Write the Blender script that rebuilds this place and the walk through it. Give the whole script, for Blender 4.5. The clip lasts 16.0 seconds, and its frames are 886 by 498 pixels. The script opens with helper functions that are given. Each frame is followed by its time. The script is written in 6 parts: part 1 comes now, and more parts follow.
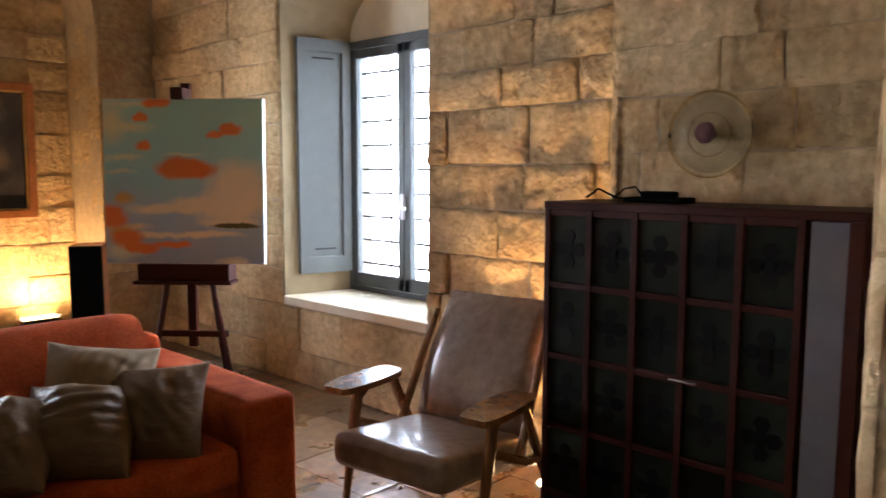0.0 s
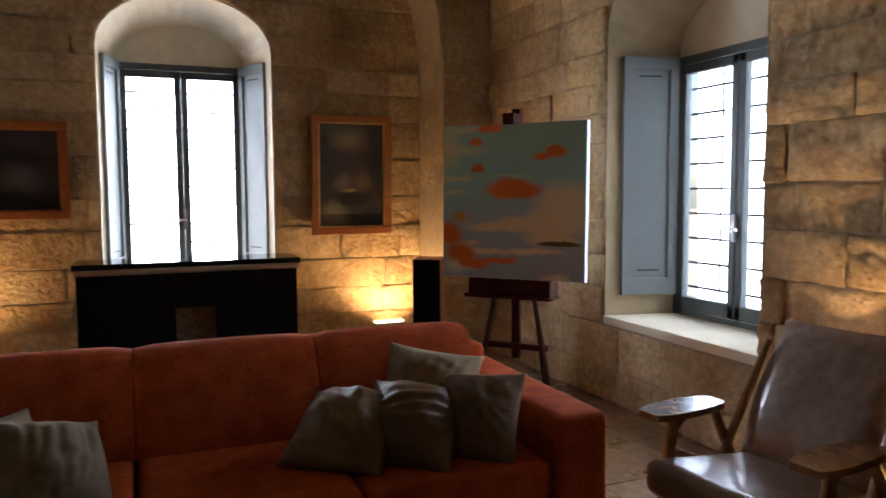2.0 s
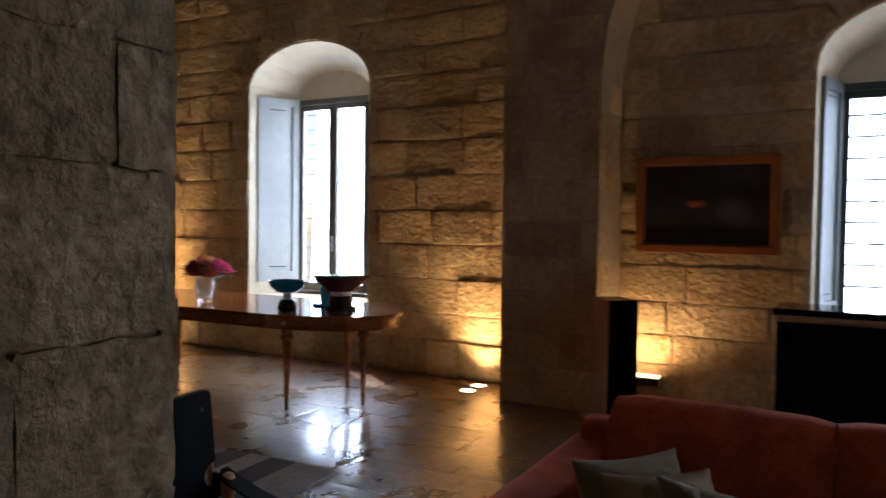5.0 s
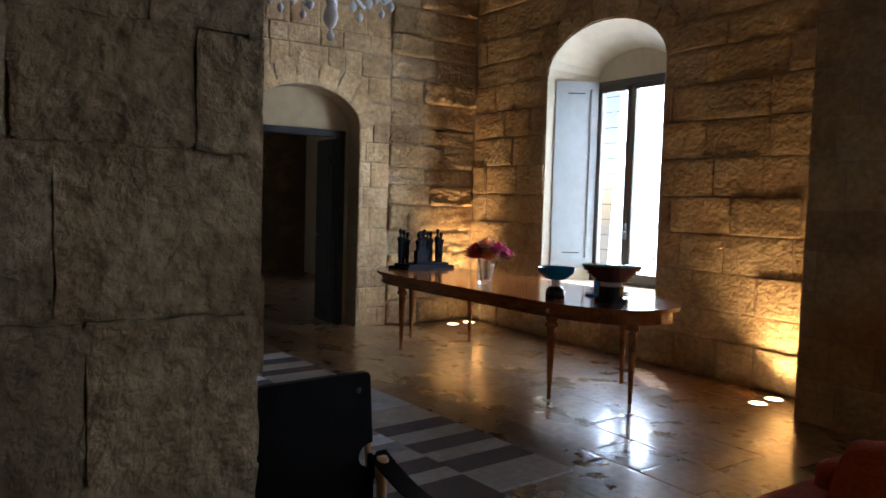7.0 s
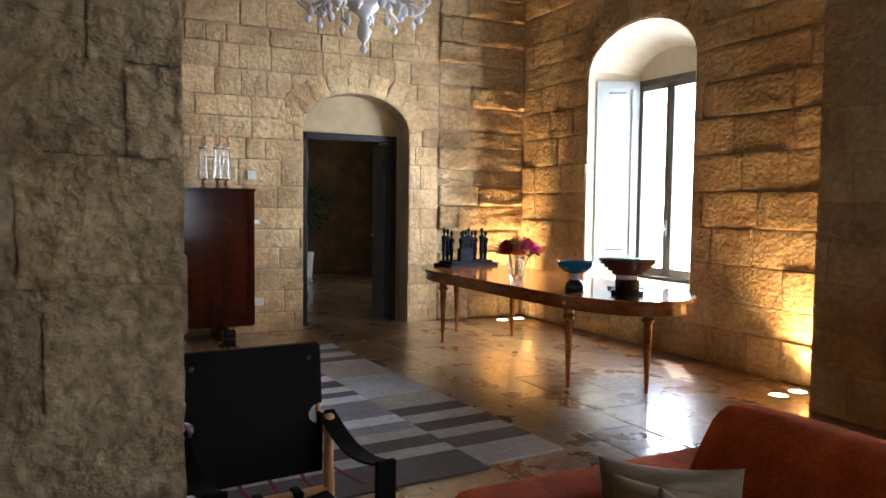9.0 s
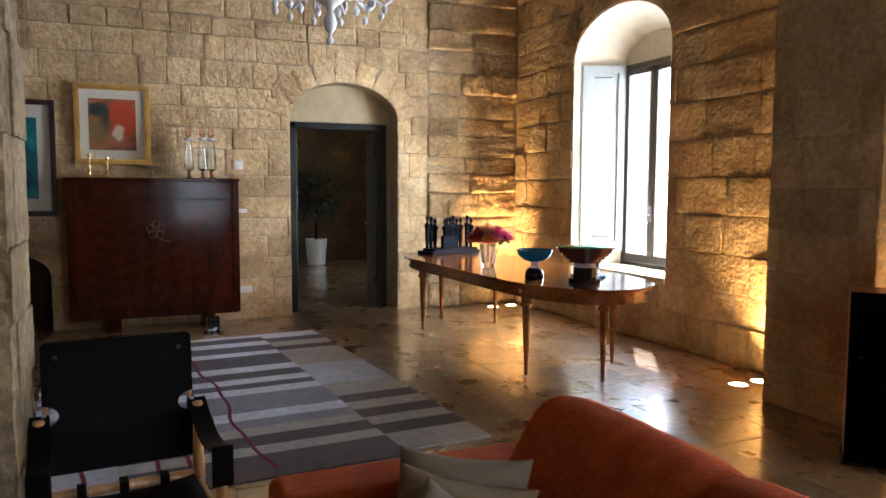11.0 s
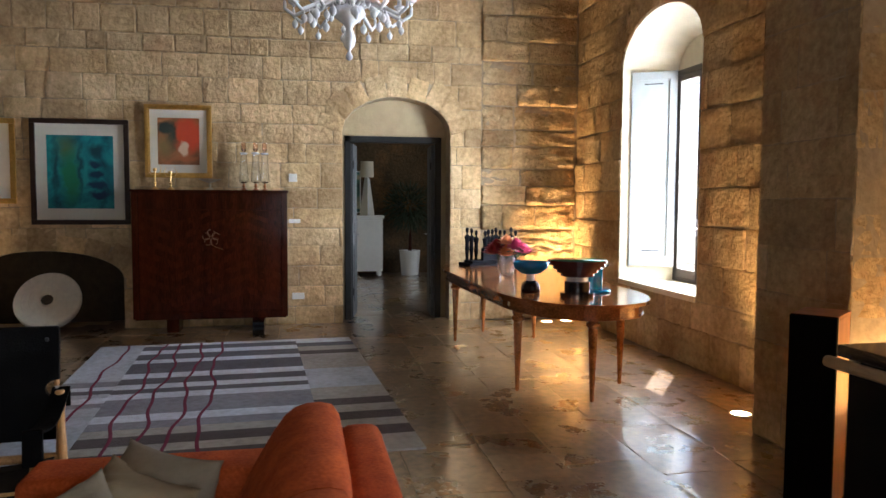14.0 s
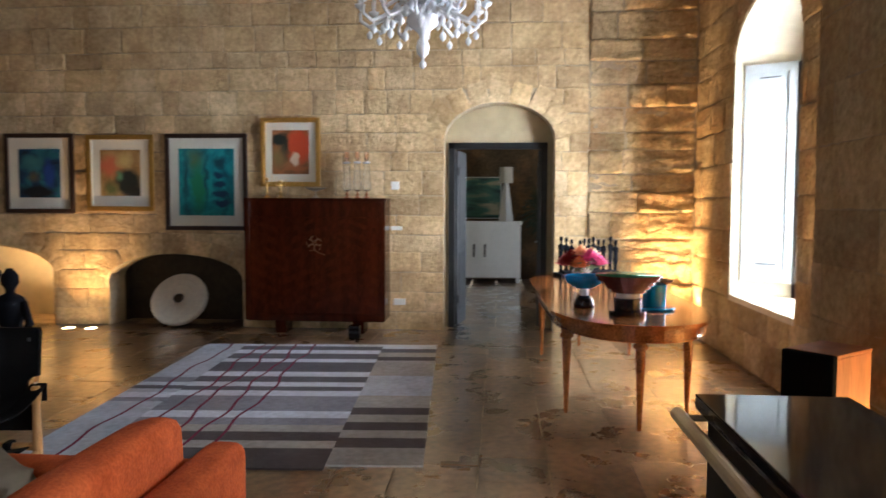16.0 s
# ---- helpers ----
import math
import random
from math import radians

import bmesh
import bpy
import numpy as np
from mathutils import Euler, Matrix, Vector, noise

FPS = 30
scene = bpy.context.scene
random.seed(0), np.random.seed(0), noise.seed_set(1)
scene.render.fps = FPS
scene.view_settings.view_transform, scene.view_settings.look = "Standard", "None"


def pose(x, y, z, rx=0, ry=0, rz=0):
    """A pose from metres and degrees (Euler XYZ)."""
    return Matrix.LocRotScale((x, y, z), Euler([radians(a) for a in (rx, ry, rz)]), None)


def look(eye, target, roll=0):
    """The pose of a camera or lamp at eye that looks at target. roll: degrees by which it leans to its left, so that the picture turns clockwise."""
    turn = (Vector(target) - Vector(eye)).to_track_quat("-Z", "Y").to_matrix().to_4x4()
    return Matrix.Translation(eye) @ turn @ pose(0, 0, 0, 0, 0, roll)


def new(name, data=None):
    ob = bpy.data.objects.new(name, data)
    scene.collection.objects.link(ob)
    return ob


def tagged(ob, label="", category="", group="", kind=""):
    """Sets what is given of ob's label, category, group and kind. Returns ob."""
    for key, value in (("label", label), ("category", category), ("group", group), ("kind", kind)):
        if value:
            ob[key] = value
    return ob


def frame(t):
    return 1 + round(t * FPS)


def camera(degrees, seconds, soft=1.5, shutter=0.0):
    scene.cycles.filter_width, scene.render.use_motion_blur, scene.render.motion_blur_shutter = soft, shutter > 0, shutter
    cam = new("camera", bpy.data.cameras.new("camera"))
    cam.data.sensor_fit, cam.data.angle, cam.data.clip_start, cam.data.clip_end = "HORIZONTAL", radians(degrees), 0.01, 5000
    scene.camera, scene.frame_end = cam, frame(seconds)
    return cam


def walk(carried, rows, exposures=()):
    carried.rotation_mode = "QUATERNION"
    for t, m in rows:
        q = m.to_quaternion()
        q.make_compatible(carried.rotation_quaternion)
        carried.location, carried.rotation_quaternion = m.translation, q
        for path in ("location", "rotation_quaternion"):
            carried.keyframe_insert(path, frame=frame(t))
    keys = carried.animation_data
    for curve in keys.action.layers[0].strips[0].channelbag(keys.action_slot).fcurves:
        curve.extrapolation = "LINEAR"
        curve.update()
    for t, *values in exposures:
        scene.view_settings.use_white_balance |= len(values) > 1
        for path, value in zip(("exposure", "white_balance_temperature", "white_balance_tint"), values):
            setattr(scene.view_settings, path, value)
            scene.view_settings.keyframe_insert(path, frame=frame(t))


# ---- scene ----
cam = camera(61.9, 16.0, 1.5, 0.4)

PATH = [
    (0, (-0.143, 2.278, 1.525), (1.317, 3.628, 1.313), 0.1),
    (0.5, (-0.157, 2.275, 1.512), (1.159, 3.77, 1.33), 0.4),
    (1, (-0.155, 2.273, 1.512), (0.959, 3.926, 1.343), -0.2),
    (1.5, (-0.144, 2.267, 1.512), (0.775, 4.036, 1.348), -0.5),
    (2, (-0.117, 2.255, 1.516), (0.638, 4.101, 1.362), -0.3),
    (2.5, (-0.135, 2.25, 1.507), (0.383, 4.177, 1.366), -0.2),
    (3, (-0.147, 2.301, 1.512), (0.088, 4.283, 1.374), -0.4),
    (3.5, (-0.201, 2.378, 1.533), (-0.163, 4.376, 1.458), -0.3),
    (4, (-0.212, 2.435, 1.533), (-0.46, 4.419, 1.459), -1.5),
    (4.5, (-0.177, 2.566, 1.532), (-0.815, 4.459, 1.441), -1.7),
    (4.7, (-0.156, 2.653, 1.519), (-0.939, 4.491, 1.443), -0.6),
    (6.8, (0.122, 3.35, 1.545), (-1.494, 4.522, 1.412), 1.2),
    (7, (0.17, 3.351, 1.536), (-1.476, 4.481, 1.41), 1.7),
    (7.5, (0.363, 3.335, 1.505), (-1.347, 4.348, 1.281), 1.1),
    (8, (0.549, 3.429, 1.501), (-1.228, 4.339, 1.385), 0.2),
    (8.5, (0.815, 3.516, 1.519), (-1.012, 4.316, 1.377), -0.0),
    (9, (0.813, 3.671, 1.511), (-0.966, 4.576, 1.389), 0.7),
    (9.2, (0.811, 3.711, 1.51), (-0.986, 4.581, 1.409), -0.5),
    (11.3, (1.27, 4.432, 1.553), (-0.577, 5.173, 1.351), 0.6),
    (11.5, (1.309, 4.5, 1.546), (-0.558, 5.174, 1.302), 0.4),
    (12, (1.288, 4.741, 1.483), (-0.604, 5.372, 1.329), 0.8),
    (12.5, (1.36, 4.896, 1.546), (-0.543, 5.489, 1.386), -0.8),
    (13, (1.551, 5.141, 1.503), (-0.398, 5.572, 1.378), 1.0),
    (13.5, (1.657, 5.379, 1.548), (-0.271, 5.892, 1.404), -1.8),
    (14, (1.58, 5.634, 1.529), (-0.38, 6.012, 1.401), 0.3),
    (14.5, (1.598, 5.957, 1.549), (-0.376, 6.244, 1.403), -2.0),
    (15, (1.606, 6.24, 1.571), (-0.379, 6.433, 1.418), -0.5),
    (15.5, (1.521, 6.462, 1.571), (-0.473, 6.565, 1.47), 1.3),
    (16, (1.48, 6.828, 1.576), (-0.511, 6.679, 1.456), 0.2),
]
WIN, LAMP = 47.5, 18.5
EXPOSURES = ((0, 1.85, 6300, 17), (1, 1.3, 6200, 16), (2, 1.0, 6100, 16), (3, 0.5, 5850, 15), (4, 0.05, 5650, 14), (4.7, 0.15, 5650, 14), (7, 0.05, 5750, 12), (8, 0.8, 5950, 12), (9, 1.2, 6200, 13), (12.5, 1.25, 6200, 12), (14, 1.25, 6150, 12), (16, 1.5, 6100, 12))
walk(cam, [(t, look(eye, target, roll)) for t, eye, target, roll in PATH], EXPOSURES)

# ---------- world, sun, window light ----------
world = bpy.data.worlds.new("World")
scene.world = world
world.use_nodes = True
wn, wl = world.node_tree.nodes, world.node_tree.links
sky = wn.new("ShaderNodeTexSky")
sky.sky_type = "NISHITA"
sky.sun_disc = False
sky.sun_elevation = radians(50.5)
sky.sun_rotation = radians(-54.5)
wn["Background"].inputs[1].default_value = 0.15
wl.new(sky.outputs[0], wn["Background"].inputs[0])

sun = new("sun", bpy.data.lights.new("sun", "SUN"))
sun.data.energy, sun.data.angle, sun.data.color = 5.0, radians(0.6), (1.0, 0.94, 0.84)
sun.matrix_world = look((0, 0, 0), (0.815 * 0.636, -0.58 * 0.636, -0.772))


def window_light(name, eye, target, w, h, watts, spread=180):
    lamp = new(name, bpy.data.lights.new(name, "AREA"))
    lamp.data.shape, lamp.data.size, lamp.data.size_y = "RECTANGLE", w, h
    lamp.data.energy, lamp.data.color, lamp.data.spread = watts, (0.83, 0.92, 1.0), radians(spread)
    lamp.matrix_world = look(eye, target)


window_light("sky_light_niche", (0.275, 10.0, 1.75), (0.275, 0, 2.4), 1.4, 2.3, WIN * 1.8, 150)
# bright sky and pale ground to the north-east: most of the light slants on to the west wall
window_light("sky_light_bay", (-5.5, 10.1, 1.85), (-7.6, 0, 2.3), 1.4, 2.7, WIN * 5.5, 180)
window_light("sky_light_east", (3.73, 5.99, 1.6), (0, 5.99, 1.5), 1.3, 2.0, WIN * 0.8)


def uplight(name, x, y, z, aim, watts, angle=78, blend=0.9):
    lamp = new(name, bpy.data.lights.new(name, "SPOT"))
    lamp.data.energy, lamp.data.color = watts, (1.0, 0.62, 0.27)
    lamp.data.spot_size, lamp.data.spot_blend, lamp.data.shadow_soft_size = radians(angle), blend, 0.04
    lamp.matrix_world = look((x, y, z), (x + aim[0], y + aim[1], z + aim[2]))


UP = [(-7.38, 8.72), (-7.42, 9.0), (-3.19, 8.76), (-3.2, 9.0), (-7.4, 1.42), (-7.4, 1.72), (2.76, 4.24)]
AIM = [(-0.16, 0.08, 1), (-0.1, 0.1, 1), (0.05, 0.25, 1), (0.05, 0.1, 1), (-0.15, 0, 1), (-0.15, 0, 1), (0.12, 0.05, 1)]
for i, ((ux, uy), aim) in enumerate(zip(UP, AIM)):
    uplight("uplight_beam", ux, uy, 0.03, aim, LAMP * (9.0 if i < 2 else 3.2 if i < 4 else 1.6 if i < 6 else 4.2), 58 if i < 2 else 115 if i < 4 else 78)
uplight("wall_box_beam", -1.7, 8.88, 0.27, (0, 0.15, 1), LAMP * 1.9, 165, 0.7)
uplight("wall_box_beam", 2.12, 8.88, 0.27, (0, 0.15, 1), LAMP * 1.9, 165, 0.7)
uplight("hearth_beam", -7.85, 0.55, 0.1, (0, 0.0, 1), LAMP * 2.0, 150)
# daylight added to brighten the further room, set in an unseen window
window_light("added_sky_light_further", (-11.35, 10.1, 1.6), (-11.35, 0, 1.2), 1.0, 1.3, WIN * 0.36)

# ---------- materials ----------
def mat(name, colour, rough=0.5, metal=0.0, spread=0.15, scale=8.0, bump=0.0, bump_scale=40.0, coat=0.0, second=None, per_object=0.0, stretch=(1, 1, 1), sheen=0.0, spec=0.5):
    """Noise-varied principled surface; per_object shifts brightness piece by piece."""
    m = bpy.data.materials.new(name)
    m.use_nodes = True
    n, l = m.node_tree.nodes, m.node_tree.links
    b = n["Principled BSDF"]
    b.inputs["Roughness"].default_value, b.inputs["Metallic"].default_value = rough, metal
    b.inputs["Coat Weight"].default_value, b.inputs["Coat Roughness"].default_value = coat, 0.08
    b.inputs["Sheen Weight"].default_value = sheen
    b.inputs["Specular IOR Level"].default_value = spec
    tc, mp = n.new("ShaderNodeTexCoord"), n.new("ShaderNodeMapping")
    geo = n.new("ShaderNodeNewGeometry")
    mp.inputs["Scale"].default_value = stretch
    l.new(geo.outputs["Position"], mp.inputs[0])
    big, fine = n.new("ShaderNodeTexNoise"), n.new("ShaderNodeTexNoise")
    big.inputs["Scale"].default_value, big.inputs["Detail"].default_value = scale * 0.25, 4
    fine.inputs["Scale"].default_value, fine.inputs["Detail"].default_value = scale * 2.2, 6
    l.new(mp.outputs[0], big.inputs[0]), l.new(mp.outputs[0], fine.inputs[0])
    add = n.new("ShaderNodeMath")
    add.operation = "MULTIPLY_ADD"
    add.inputs[1].default_value = 0.5
    half = n.new("ShaderNodeMath")
    half.operation = "MULTIPLY"
    half.inputs[1].default_value = 0.5
    l.new(big.outputs[0], half.inputs[0]), l.new(fine.outputs[0], add.inputs[0]), l.new(half.outputs[0], add.inputs[2])
    ramp = n.new("ShaderNodeValToRGB")
    dark = [c * (1 - spread) for c in colour]
    lite = [min(1, c * (1 + spread)) for c in (second or colour)]
    ramp.color_ramp.elements[0].color, ramp.color_ramp.elements[0].position = (*dark, 1), 0.36
    ramp.color_ramp.elements[1].color, ramp.color_ramp.elements[1].position = (*lite, 1), 0.64
    l.new(add.outputs[0], ramp.inputs[0])
    out = ramp.outputs[0]
    if per_object:
        oi, hsv, rng = n.new("ShaderNodeObjectInfo"), n.new("ShaderNodeHueSaturation"), n.new("ShaderNodeMapRange")
        rng.inputs[3].default_value, rng.inputs[4].default_value = 1 - per_object, 1 + per_object
        l.new(oi.outputs["Random"], rng.inputs[0]), l.new(rng.outputs[0], hsv.inputs["Value"]), l.new(out, hsv.inputs["Color"])
        out = hsv.outputs[0]
    l.new(out, b.inputs["Base Color"])
    if bump:
        t2, bp = n.new("ShaderNodeTexNoise"), n.new("ShaderNodeBump")
        t2.inputs["Scale"].default_value, t2.inputs["Detail"].default_value = bump_scale, 6
        l.new(mp.outputs[0], t2.inputs[0])
        bp.inputs["Strength"].default_value, bp.inputs["Distance"].default_value = bump, 0.02
        l.new(t2.outputs[0], bp.inputs["Height"]), l.new(bp.outputs[0], b.inputs["Normal"])
    return m


def rough_stone(name, dark, lite, per_object=0.14, depth=0.05, bite=0.85, stain=(0.36, 0.19, 0.08), island=False, spread=0.14):
    """Quarry-faced limestone: pits, tooling and stains on every block."""
    m = mat(name, dark, 0.92, spread=spread, scale=9, second=lite, per_object=per_object)
    n, l = m.node_tree.nodes, m.node_tree.links
    b, geo = n["Principled BSDF"], n["Geometry"]
    # rusty and grey weathering that drifts over the wall, and a tint for each block
    src = b.inputs["Base Color"].links[0].from_socket
    w1, r1, m1 = n.new("ShaderNodeTexNoise"), n.new("ShaderNodeValToRGB"), n.new("ShaderNodeMix")
    w1.inputs["Scale"].default_value, w1.inputs["Detail"].default_value, w1.inputs["Roughness"].default_value = 1.7, 7, 0.68
    r1.color_ramp.elements[0].position, r1.color_ramp.elements[1].position = 0.50, 0.72
    r1.color_ramp.elements[1].color = (0.75, 0.75, 0.75, 1)
    m1.data_type = "RGBA"
    l.new(geo.outputs["Position"], w1.inputs[0]), l.new(w1.outputs[0], r1.inputs[0]), l.new(r1.outputs[0], m1.inputs[0])
    l.new(src, m1.inputs[6])
    m1.inputs[7].default_value = (*stain, 1)
    if island:
        rnd_src = geo.outputs["Random Per Island"]
    else:
        rnd_src = n.new("ShaderNodeObjectInfo").outputs["Random"]
    w2, f2, tint, m2 = n.new("ShaderNodeMath"), n.new("ShaderNodeMath"), n.new("ShaderNodeValToRGB"), n.new("ShaderNodeMix")
    w2.operation, f2.operation = "MULTIPLY", "FRACT"
    w2.inputs[1].default_value = 37.7
    l.new(rnd_src, w2.inputs[0]), l.new(w2.outputs[0], f2.inputs[0]), l.new(f2.outputs[0], tint.inputs[0])
    tint.color_ramp.elements[0].color, tint.color_ramp.elements[1].color = (0.74, 0.68, 0.60, 1), (1.0, 0.98, 0.95, 1)
    e = tint.color_ramp.elements.new(0.5)
    e.color = (1.0, 0.93, 0.80, 1)
    m2.data_type, m2.blend_type = "RGBA", "MULTIPLY"
    m2.inputs[0].default_value = 0.9
    l.new(m1.outputs[2], m2.inputs[6]), l.new(tint.outputs[0], m2.inputs[7])
    l.new(m2.outputs[2], b.inputs["Base Color"])
    a, v, mix, bp = n.new("ShaderNodeTexNoise"), n.new("ShaderNodeTexVoronoi"), n.new("ShaderNodeMath"), n.new("ShaderNodeBump")
    a.inputs["Scale"].default_value, a.inputs["Detail"].default_value, a.inputs["Roughness"].default_value = 12, 9, 0.62
    v.inputs["Scale"].default_value = 28
    l.new(geo.outputs["Position"], a.inputs[0]), l.new(a.outputs["Color"], v.inputs[0])
    l.new(geo.outputs["Position"], v.inputs[0])
    mix.operation = "MULTIPLY_ADD"
    mix.inputs[1].default_value = 0.13
    l.new(v.outputs["Distance"], mix.inputs[0]), l.new(a.outputs[0], mix.inputs[2])
    bp.inputs["Strength"].default_value, bp.inputs["Distance"].default_value = bite, depth
    l.new(mix.outputs[0], bp.inputs["Height"]), l.new(bp.outputs[0], b.inputs["Normal"])
    return m


def glass_mat(name, colour=(1, 1, 1), rough=0.02, ior=1.45):
    m = bpy.data.materials.new(name)
    m.use_nodes = True
    b = m.node_tree.nodes["Principled BSDF"]
    b.inputs["Base Color"].default_value = (*colour, 1)
    b.inputs["Transmission Weight"].default_value, b.inputs["Roughness"].default_value, b.inputs["IOR"].default_value = 1, rough, ior
    return m


def glow(name, colour, power):
    m = bpy.data.materials.new(name)
    m.use_nodes = True
    b = m.node_tree.nodes["Principled BSDF"]
    b.inputs["Emission Color"].default_value, b.inputs["Emission Strength"].default_value = (*colour, 1), power
    return m


STONE = rough_stone("limestone_block", (0.45, 0.325, 0.17), (0.62, 0.485, 0.29))
STONE_PALE = rough_stone("pale_limestone_block", (0.48, 0.335, 0.175), (0.66, 0.505, 0.305), 0.15, 0.03, 0.7, (0.34, 0.21, 0.10))
STONE_ISLES = rough_stone("limestone_upper_blocks", (0.45, 0.325, 0.17), (0.62, 0.485, 0.29), island=True)
PALE_ISLES = rough_stone("pale_limestone_upper_blocks", (0.48, 0.335, 0.175), (0.66, 0.505, 0.305), 0.15, 0.03, 0.7, (0.34, 0.21, 0.10), island=True)
# Darker copy of the wall limestone: the pillar's shade is in its colour.
PILLAR_STONE = rough_stone("pitted_shaded_limestone", (0.23, 0.165, 0.092), (0.36, 0.275, 0.17), 0.12, 0.05, 1.0, (0.25, 0.155, 0.07), spread=0.32)
# Darkened so the unseen vault and south wall bounce little light.
VAULT = rough_stone("low_bounce_dark_stone", (0.09, 0.062, 0.036), (0.16, 0.115, 0.068))
MORTAR = mat("mortar", (0.40, 0.31, 0.20), 0.95, bump=0.5, bump_scale=30, spread=0.2)
TYMPANUM = mat("ochre_grey_plaster", (0.42, 0.335, 0.20), 0.9, bump=0.2, bump_scale=14, spread=0.12, scale=3)
# Near-black stone: the shade inside hollows is put into the colour.
HOLLOW_SHADE = mat("hollow_shade_stone", (0.045, 0.032, 0.02), 0.95, bump=0.5, bump_scale=18, spread=0.35, scale=5)
PLASTER = mat("cream_plaster", (0.72, 0.64, 0.48), 0.85, bump=0.15, bump_scale=12, spread=0.08, scale=4)
FLOORSTONE = mat("polished_floor_slab", (0.16, 0.078, 0.032), 0.33, spread=0.30, scale=7, second=(0.31, 0.18, 0.085), per_object=0.36, bump=0.10, bump_scale=4.5, coat=1.0, spec=0.9)


def worn_polish(m):
    """Foot-worn gloss: shinier patches beside duller ones."""
    n, l = m.node_tree.nodes, m.node_tree.links
    b, geo = n["Principled BSDF"], n["Geometry"]
    a, r = n.new("ShaderNodeTexNoise"), n.new("ShaderNodeMapRange")
    a.inputs["Scale"].default_value, a.inputs["Detail"].default_value, a.inputs["Roughness"].default_value = 2.6, 8, 0.65
    r.inputs[1].default_value, r.inputs[2].default_value, r.inputs[3].default_value, r.inputs[4].default_value = 0.36, 0.66, 0.24, 0.38
    l.new(geo.outputs["Position"], a.inputs[0]), l.new(a.outputs[0], r.inputs[0]), l.new(r.outputs[0], b.inputs["Roughness"])


worn_polish(FLOORSTONE)
FLOORSTONE.node_tree.nodes["Principled BSDF"].inputs["IOR"].default_value = 1.75
FLOORSTONE.node_tree.nodes["Principled BSDF"].inputs["Coat Roughness"].default_value = 0.14
GROUT = mat("floor_joint", (0.40, 0.31, 0.21), 0.6, bump=0.2, spread=0.5, scale=3)
BROWNGREY = mat("brown_grey_window_paint", (0.13, 0.11, 0.09), 0.5, spread=0.06, scale=5)
GREYPAINT = mat("grey_blue_paint", (0.165, 0.185, 0.182), 0.5, spread=0.06, scale=5)
SLATEPAINT = mat("slate_window_paint", (0.085, 0.10, 0.10), 0.45, spread=0.06, scale=5)
TEAK = mat("dark_teak", (0.19, 0.078, 0.025), 0.25, coat=0.5, spread=0.2, scale=12, second=(0.28, 0.13, 0.045), stretch=(4, 4, 0.6))
DARKPAINT = mat("dark_grey_paint", (0.013, 0.014, 0.015), 0.5, spread=0.08, spec=0.3)
SHUTTERPAINT = mat("chalky_grey_white_paint", (0.42, 0.44, 0.43), 0.6, spread=0.08, scale=5)
WHITEPAINT = mat("white_paint", (0.78, 0.78, 0.75), 0.45, spread=0.04, scale=5)
IRON = mat("wrought_iron", (0.05, 0.05, 0.05), 0.6, 0.6)
SOFA = mat("orange_red_weave", (0.40, 0.060, 0.013), 0.92, spread=0.10, scale=40, second=(0.57, 0.112, 0.027), bump=0.35, bump_scale=380, spec=0.2)
LINEN = mat("beige_linen", (0.30, 0.222, 0.13), 0.9, spread=0.07, scale=12, bump=0.35, bump_scale=11, stretch=(1, 1, 2.2))
LINEN_GREY = mat("grey_linen", (0.24, 0.19, 0.125), 0.9, spread=0.07, scale=12, bump=0.35, bump_scale=11, stretch=(1, 1, 2.2))
TAUPE = mat("taupe_silk", (0.165, 0.108, 0.055), 0.45, spread=0.07, scale=12, bump=0.45, bump_scale=10, stretch=(1, 1, 2.5))
WALNUT = mat("polished_walnut", (0.19, 0.055, 0.013), 0.16, spread=0.3, scale=10, second=(0.33, 0.11, 0.028), coat=0.4, stretch=(0.5, 4, 4))
MAHOG = mat("dark_mahogany_veneer", (0.023, 0.0038, 0.0014), 0.12, spread=0.3, scale=10, second=(0.040, 0.0068, 0.0022), spec=0.22, stretch=(4, 4, 0.5))
MAHOG2 = mat("lighter_mahogany_veneer", (0.027, 0.0046, 0.0016), 0.12, spread=0.3, scale=10, second=(0.047, 0.0083, 0.0025), spec=0.22, stretch=(4, 4, 0.7))
OAK = mat("honey_wood", (0.38, 0.19, 0.065), 0.35, spread=0.2, scale=12, second=(0.5, 0.27, 0.10), stretch=(4, 4, 0.6), coat=0.2)
CHERRY = mat("cherry_veneer", (0.34, 0.10, 0.030), 0.35, spread=0.15, scale=12, second=(0.42, 0.14, 0.045), stretch=(4, 4, 0.4))
REDWOOD = mat("red_brown_wood", (0.042, 0.009, 0.005), 0.5, spread=0.2, scale=14, spec=0.15)
BLACK = mat("black_lacquer", (0.006, 0.006, 0.007), 0.06, spread=0.05)
BLACKSATIN = mat("black_satin", (0.0035, 0.0035, 0.0035), 0.5, spread=0.05, spec=0.08)
BLACKCLOTH = mat("black_grille_cloth", (0.003, 0.003, 0.003), 0.95, spread=0.1, spec=0.05)
BLACKLEATHER = mat("black_saddle_leather", (0.0035, 0.0033, 0.0033), 0.6, spread=0.2, bump=0.1, bump_scale=120, spec=0.06)
LEATHER = mat("brown_leather", (0.23, 0.165, 0.125), 0.3, spread=0.15, second=(0.33, 0.25, 0.20), scale=9, bump=0.14, bump_scale=14, coat=0.35)
BRONZE = mat("patinated_bronze", (0.006, 0.007, 0.010), 0.8, 0.0, spread=0.3, spec=0.1)
BRASS = mat("brass", (0.72, 0.46, 0.16), 0.28, 1.0, spread=0.1)
